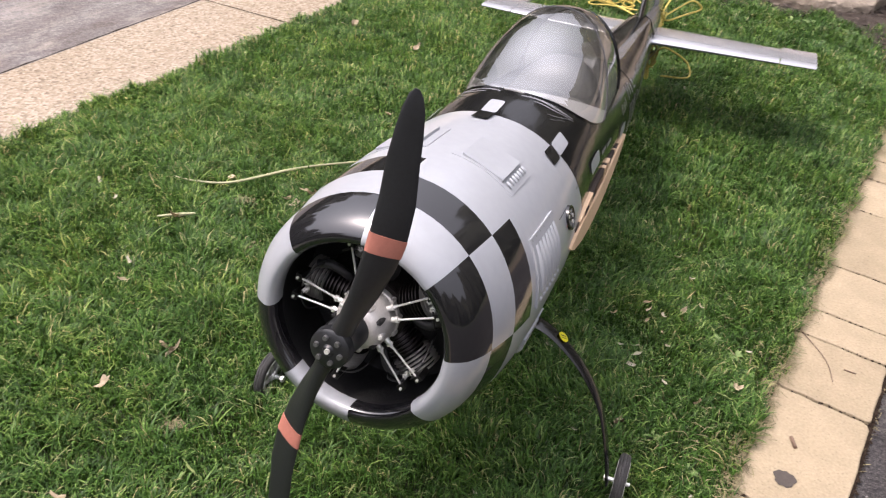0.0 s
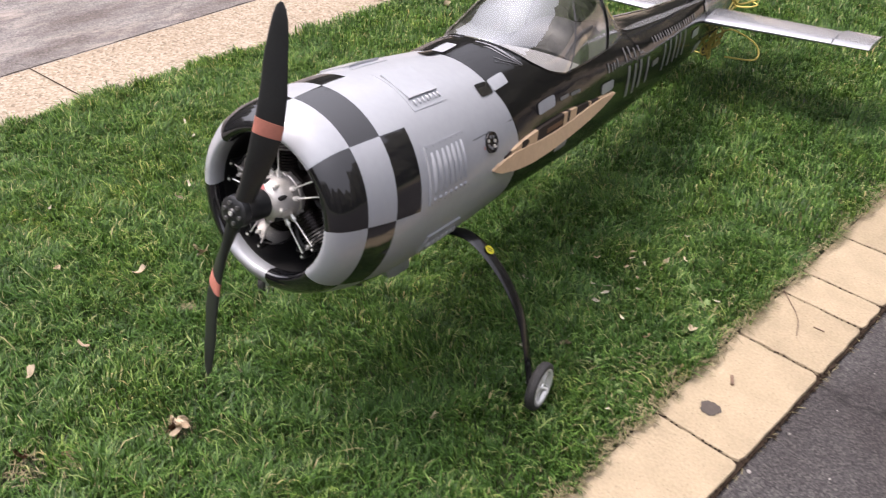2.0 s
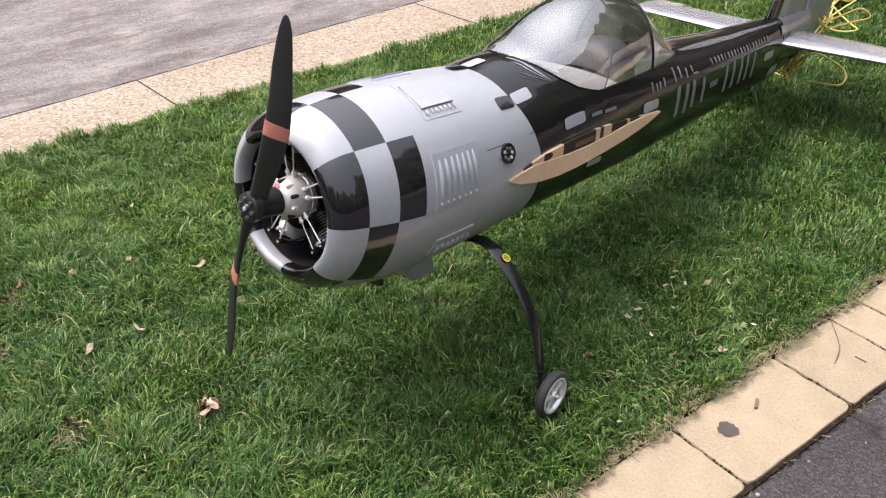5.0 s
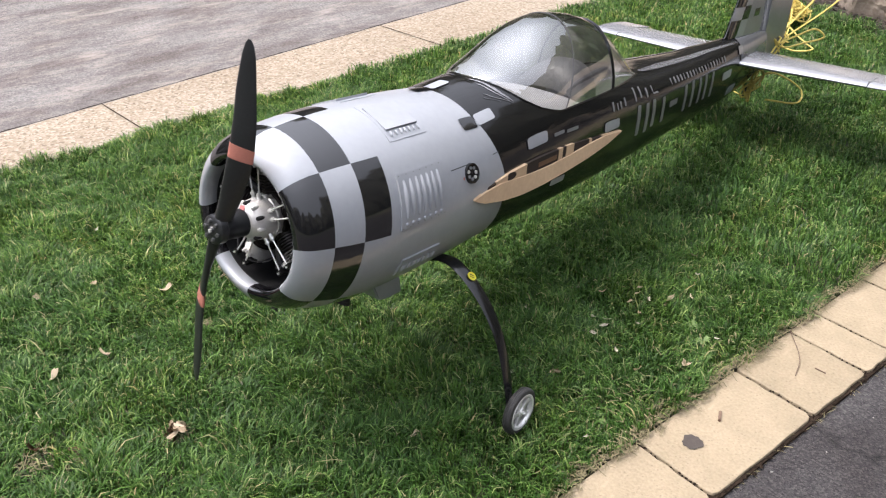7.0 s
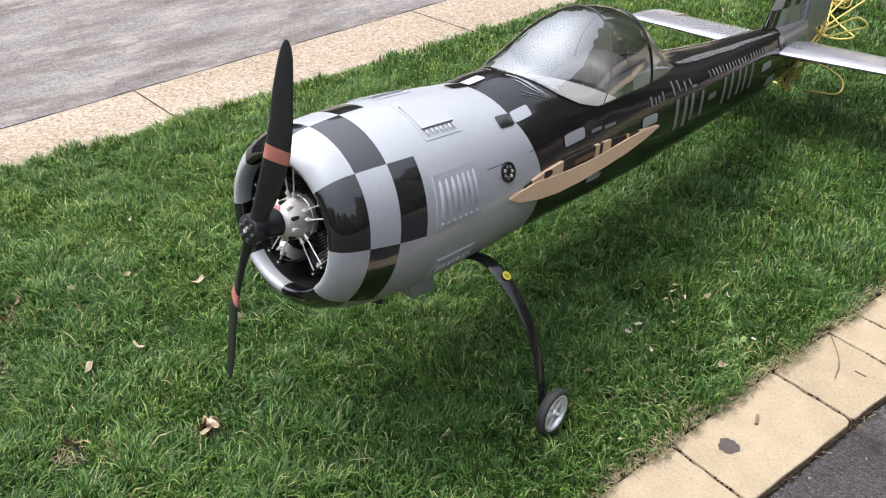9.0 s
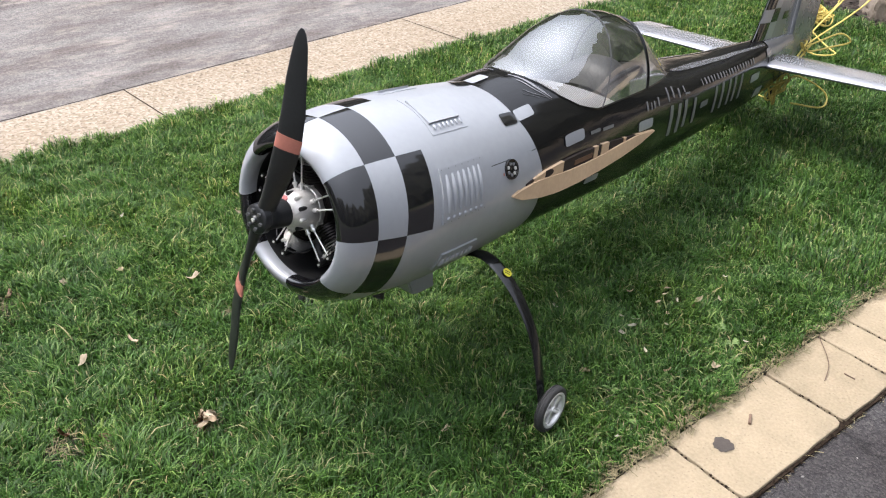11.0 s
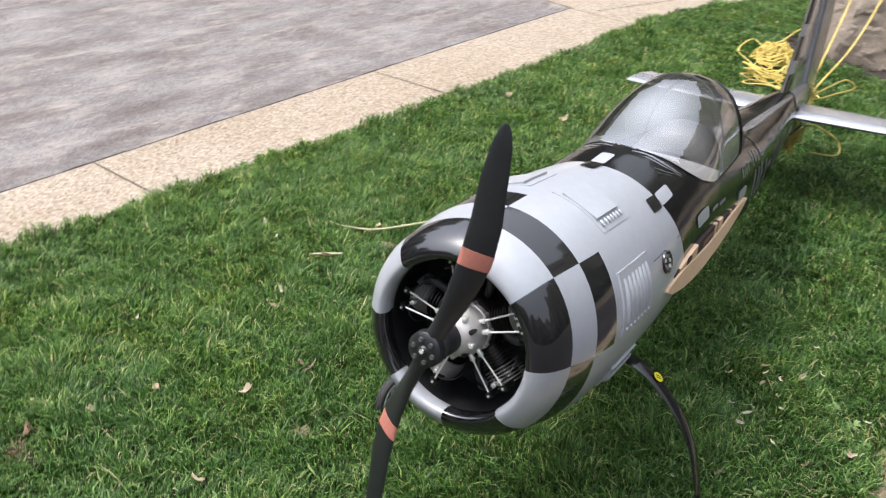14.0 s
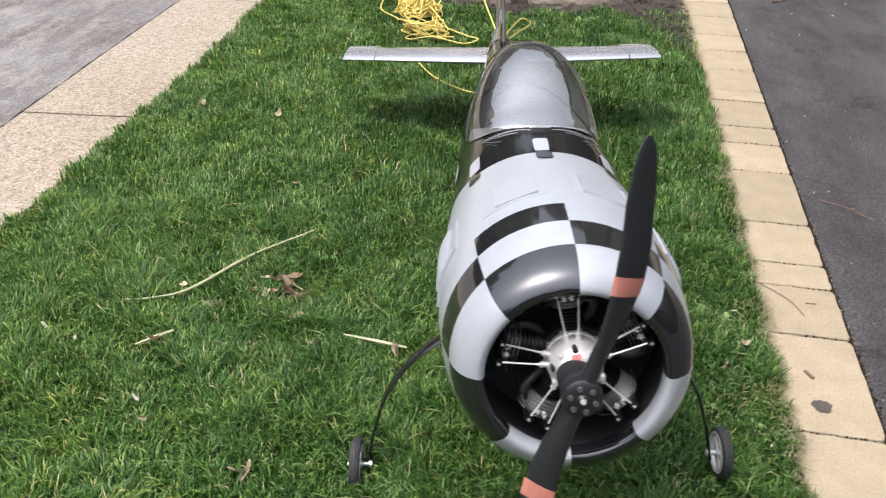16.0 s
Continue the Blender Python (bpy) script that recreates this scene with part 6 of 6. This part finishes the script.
# crumbs of soil caught in the joints and along the asphalt
rc = random.Random(23)
spots = [(PAVE_OUT(y) + rc.gauss(0.003, 0.0045), y, -0.007) for y in [rc.uniform(0.3, 6.4) for _ in range(1500)]]
for b in JOINTS:
    if 0.3 < b < 6.4:
        for _ in range(24):
            q = rc.random() ** 0.8
            spots.append((PAVE_IN(b) + q * (PAVE_OUT(b) - PAVE_IN(b)), b - 0.0168 * q + rc.gauss(0, 0.0024), -0.0025))
verts, faces = [], []
for x, y, z in spots:
    r, n0 = rc.uniform(0.0014, 0.0048), len(verts)
    verts += [(x + r * dx * rc.uniform(0.6, 1.5), y + r * dy * rc.uniform(0.6, 1.5), z + r * dz * rc.uniform(0.5, 1.1)) for dx, dy, dz in ((1, 0, 0), (-1, 0, 0), (0, 1, 0), (0, -1, 0), (0, 0, 1), (0, 0, -1))]
    faces += [(n0 + a, n0 + b, n0 + c) for a, b, c in ((0, 2, 4), (2, 1, 4), (1, 3, 4), (3, 0, 4), (2, 0, 5), (1, 2, 5), (3, 1, 5), (0, 3, 5))]
me = bpy.data.meshes.new("soil_crumbs")
me.from_pydata(verts, [], faces)
bm = bmesh.new()
bm.from_mesh(me)
bpy.data.meshes.remove(me)
part("soil_crumbs", bm, JOINT, EDGING, "dark soil crumbs along the joints", smooth=False)
for a, b in zip(JOINTS, JOINTS[1:]):
    g = rp.uniform(0.0027, 0.0040)
    skew = 0.06
    cs = [(PAVE_IN(a), a), (PAVE_OUT(a), a - skew * 0.28), (PAVE_OUT(b), b - skew * 0.28), (PAVE_IN(b), b)]
    cx, cy = sum(c[0] for c in cs) / 4, sum(c[1] for c in cs) / 4
    zt = rp.uniform(-0.003, 0.003)
    bm = bmesh.new()
    rings = []
    soft = [rp.uniform(0.006, 0.012), rp.uniform(0.014, 0.026), rp.uniform(0.014, 0.026), rp.uniform(0.006, 0.012)]
    jit = [rp.gauss(0, 0.0011) for _ in range(200)]
    chip = [max(0, rp.gauss(-0.005, 0.004)) for _ in range(200)]
    for inset, z in ((g, -0.05), (g, zt - 0.004), (g + 0.0010, zt - 0.0012), (g + 0.0030, zt)):
        q = [Vector((x + (inset if x < cx else -inset) - cx, y + (inset if y < cy else -inset) - cy, z)) for x, y in cs]
        ring = []
        for k in range(4):
            p, c, e = q[k - 1], q[k], q[(k + 1) % 4]
            p0, p1 = c + (p - c).normalized() * soft[k], c + (e - c).normalized() * soft[k]
            ring += [p0, c * 0.5 + (p0 + p1) * 0.25, p1]
            far = e + (c - e).normalized() * soft[(k + 1) % 4]
            ring += [p1.lerp(far, i / 7) for i in range(1, 7)]
        mid = Vector((0, 0, z))
        ring = [v + (mid - v).normalized() * (jit[i] + (chip[i] if z > -0.04 else 0)) for i, v in enumerate(ring)]
        rings.append(ring)
    loft(rings, True, True, bm)
    bmesh.ops.recalc_face_normals(bm, faces=bm.faces)
    part("paver", bm, PAVER, EDGING, "", Matrix.Translation((cx, cy, 0)), smooth=True, angle=30)
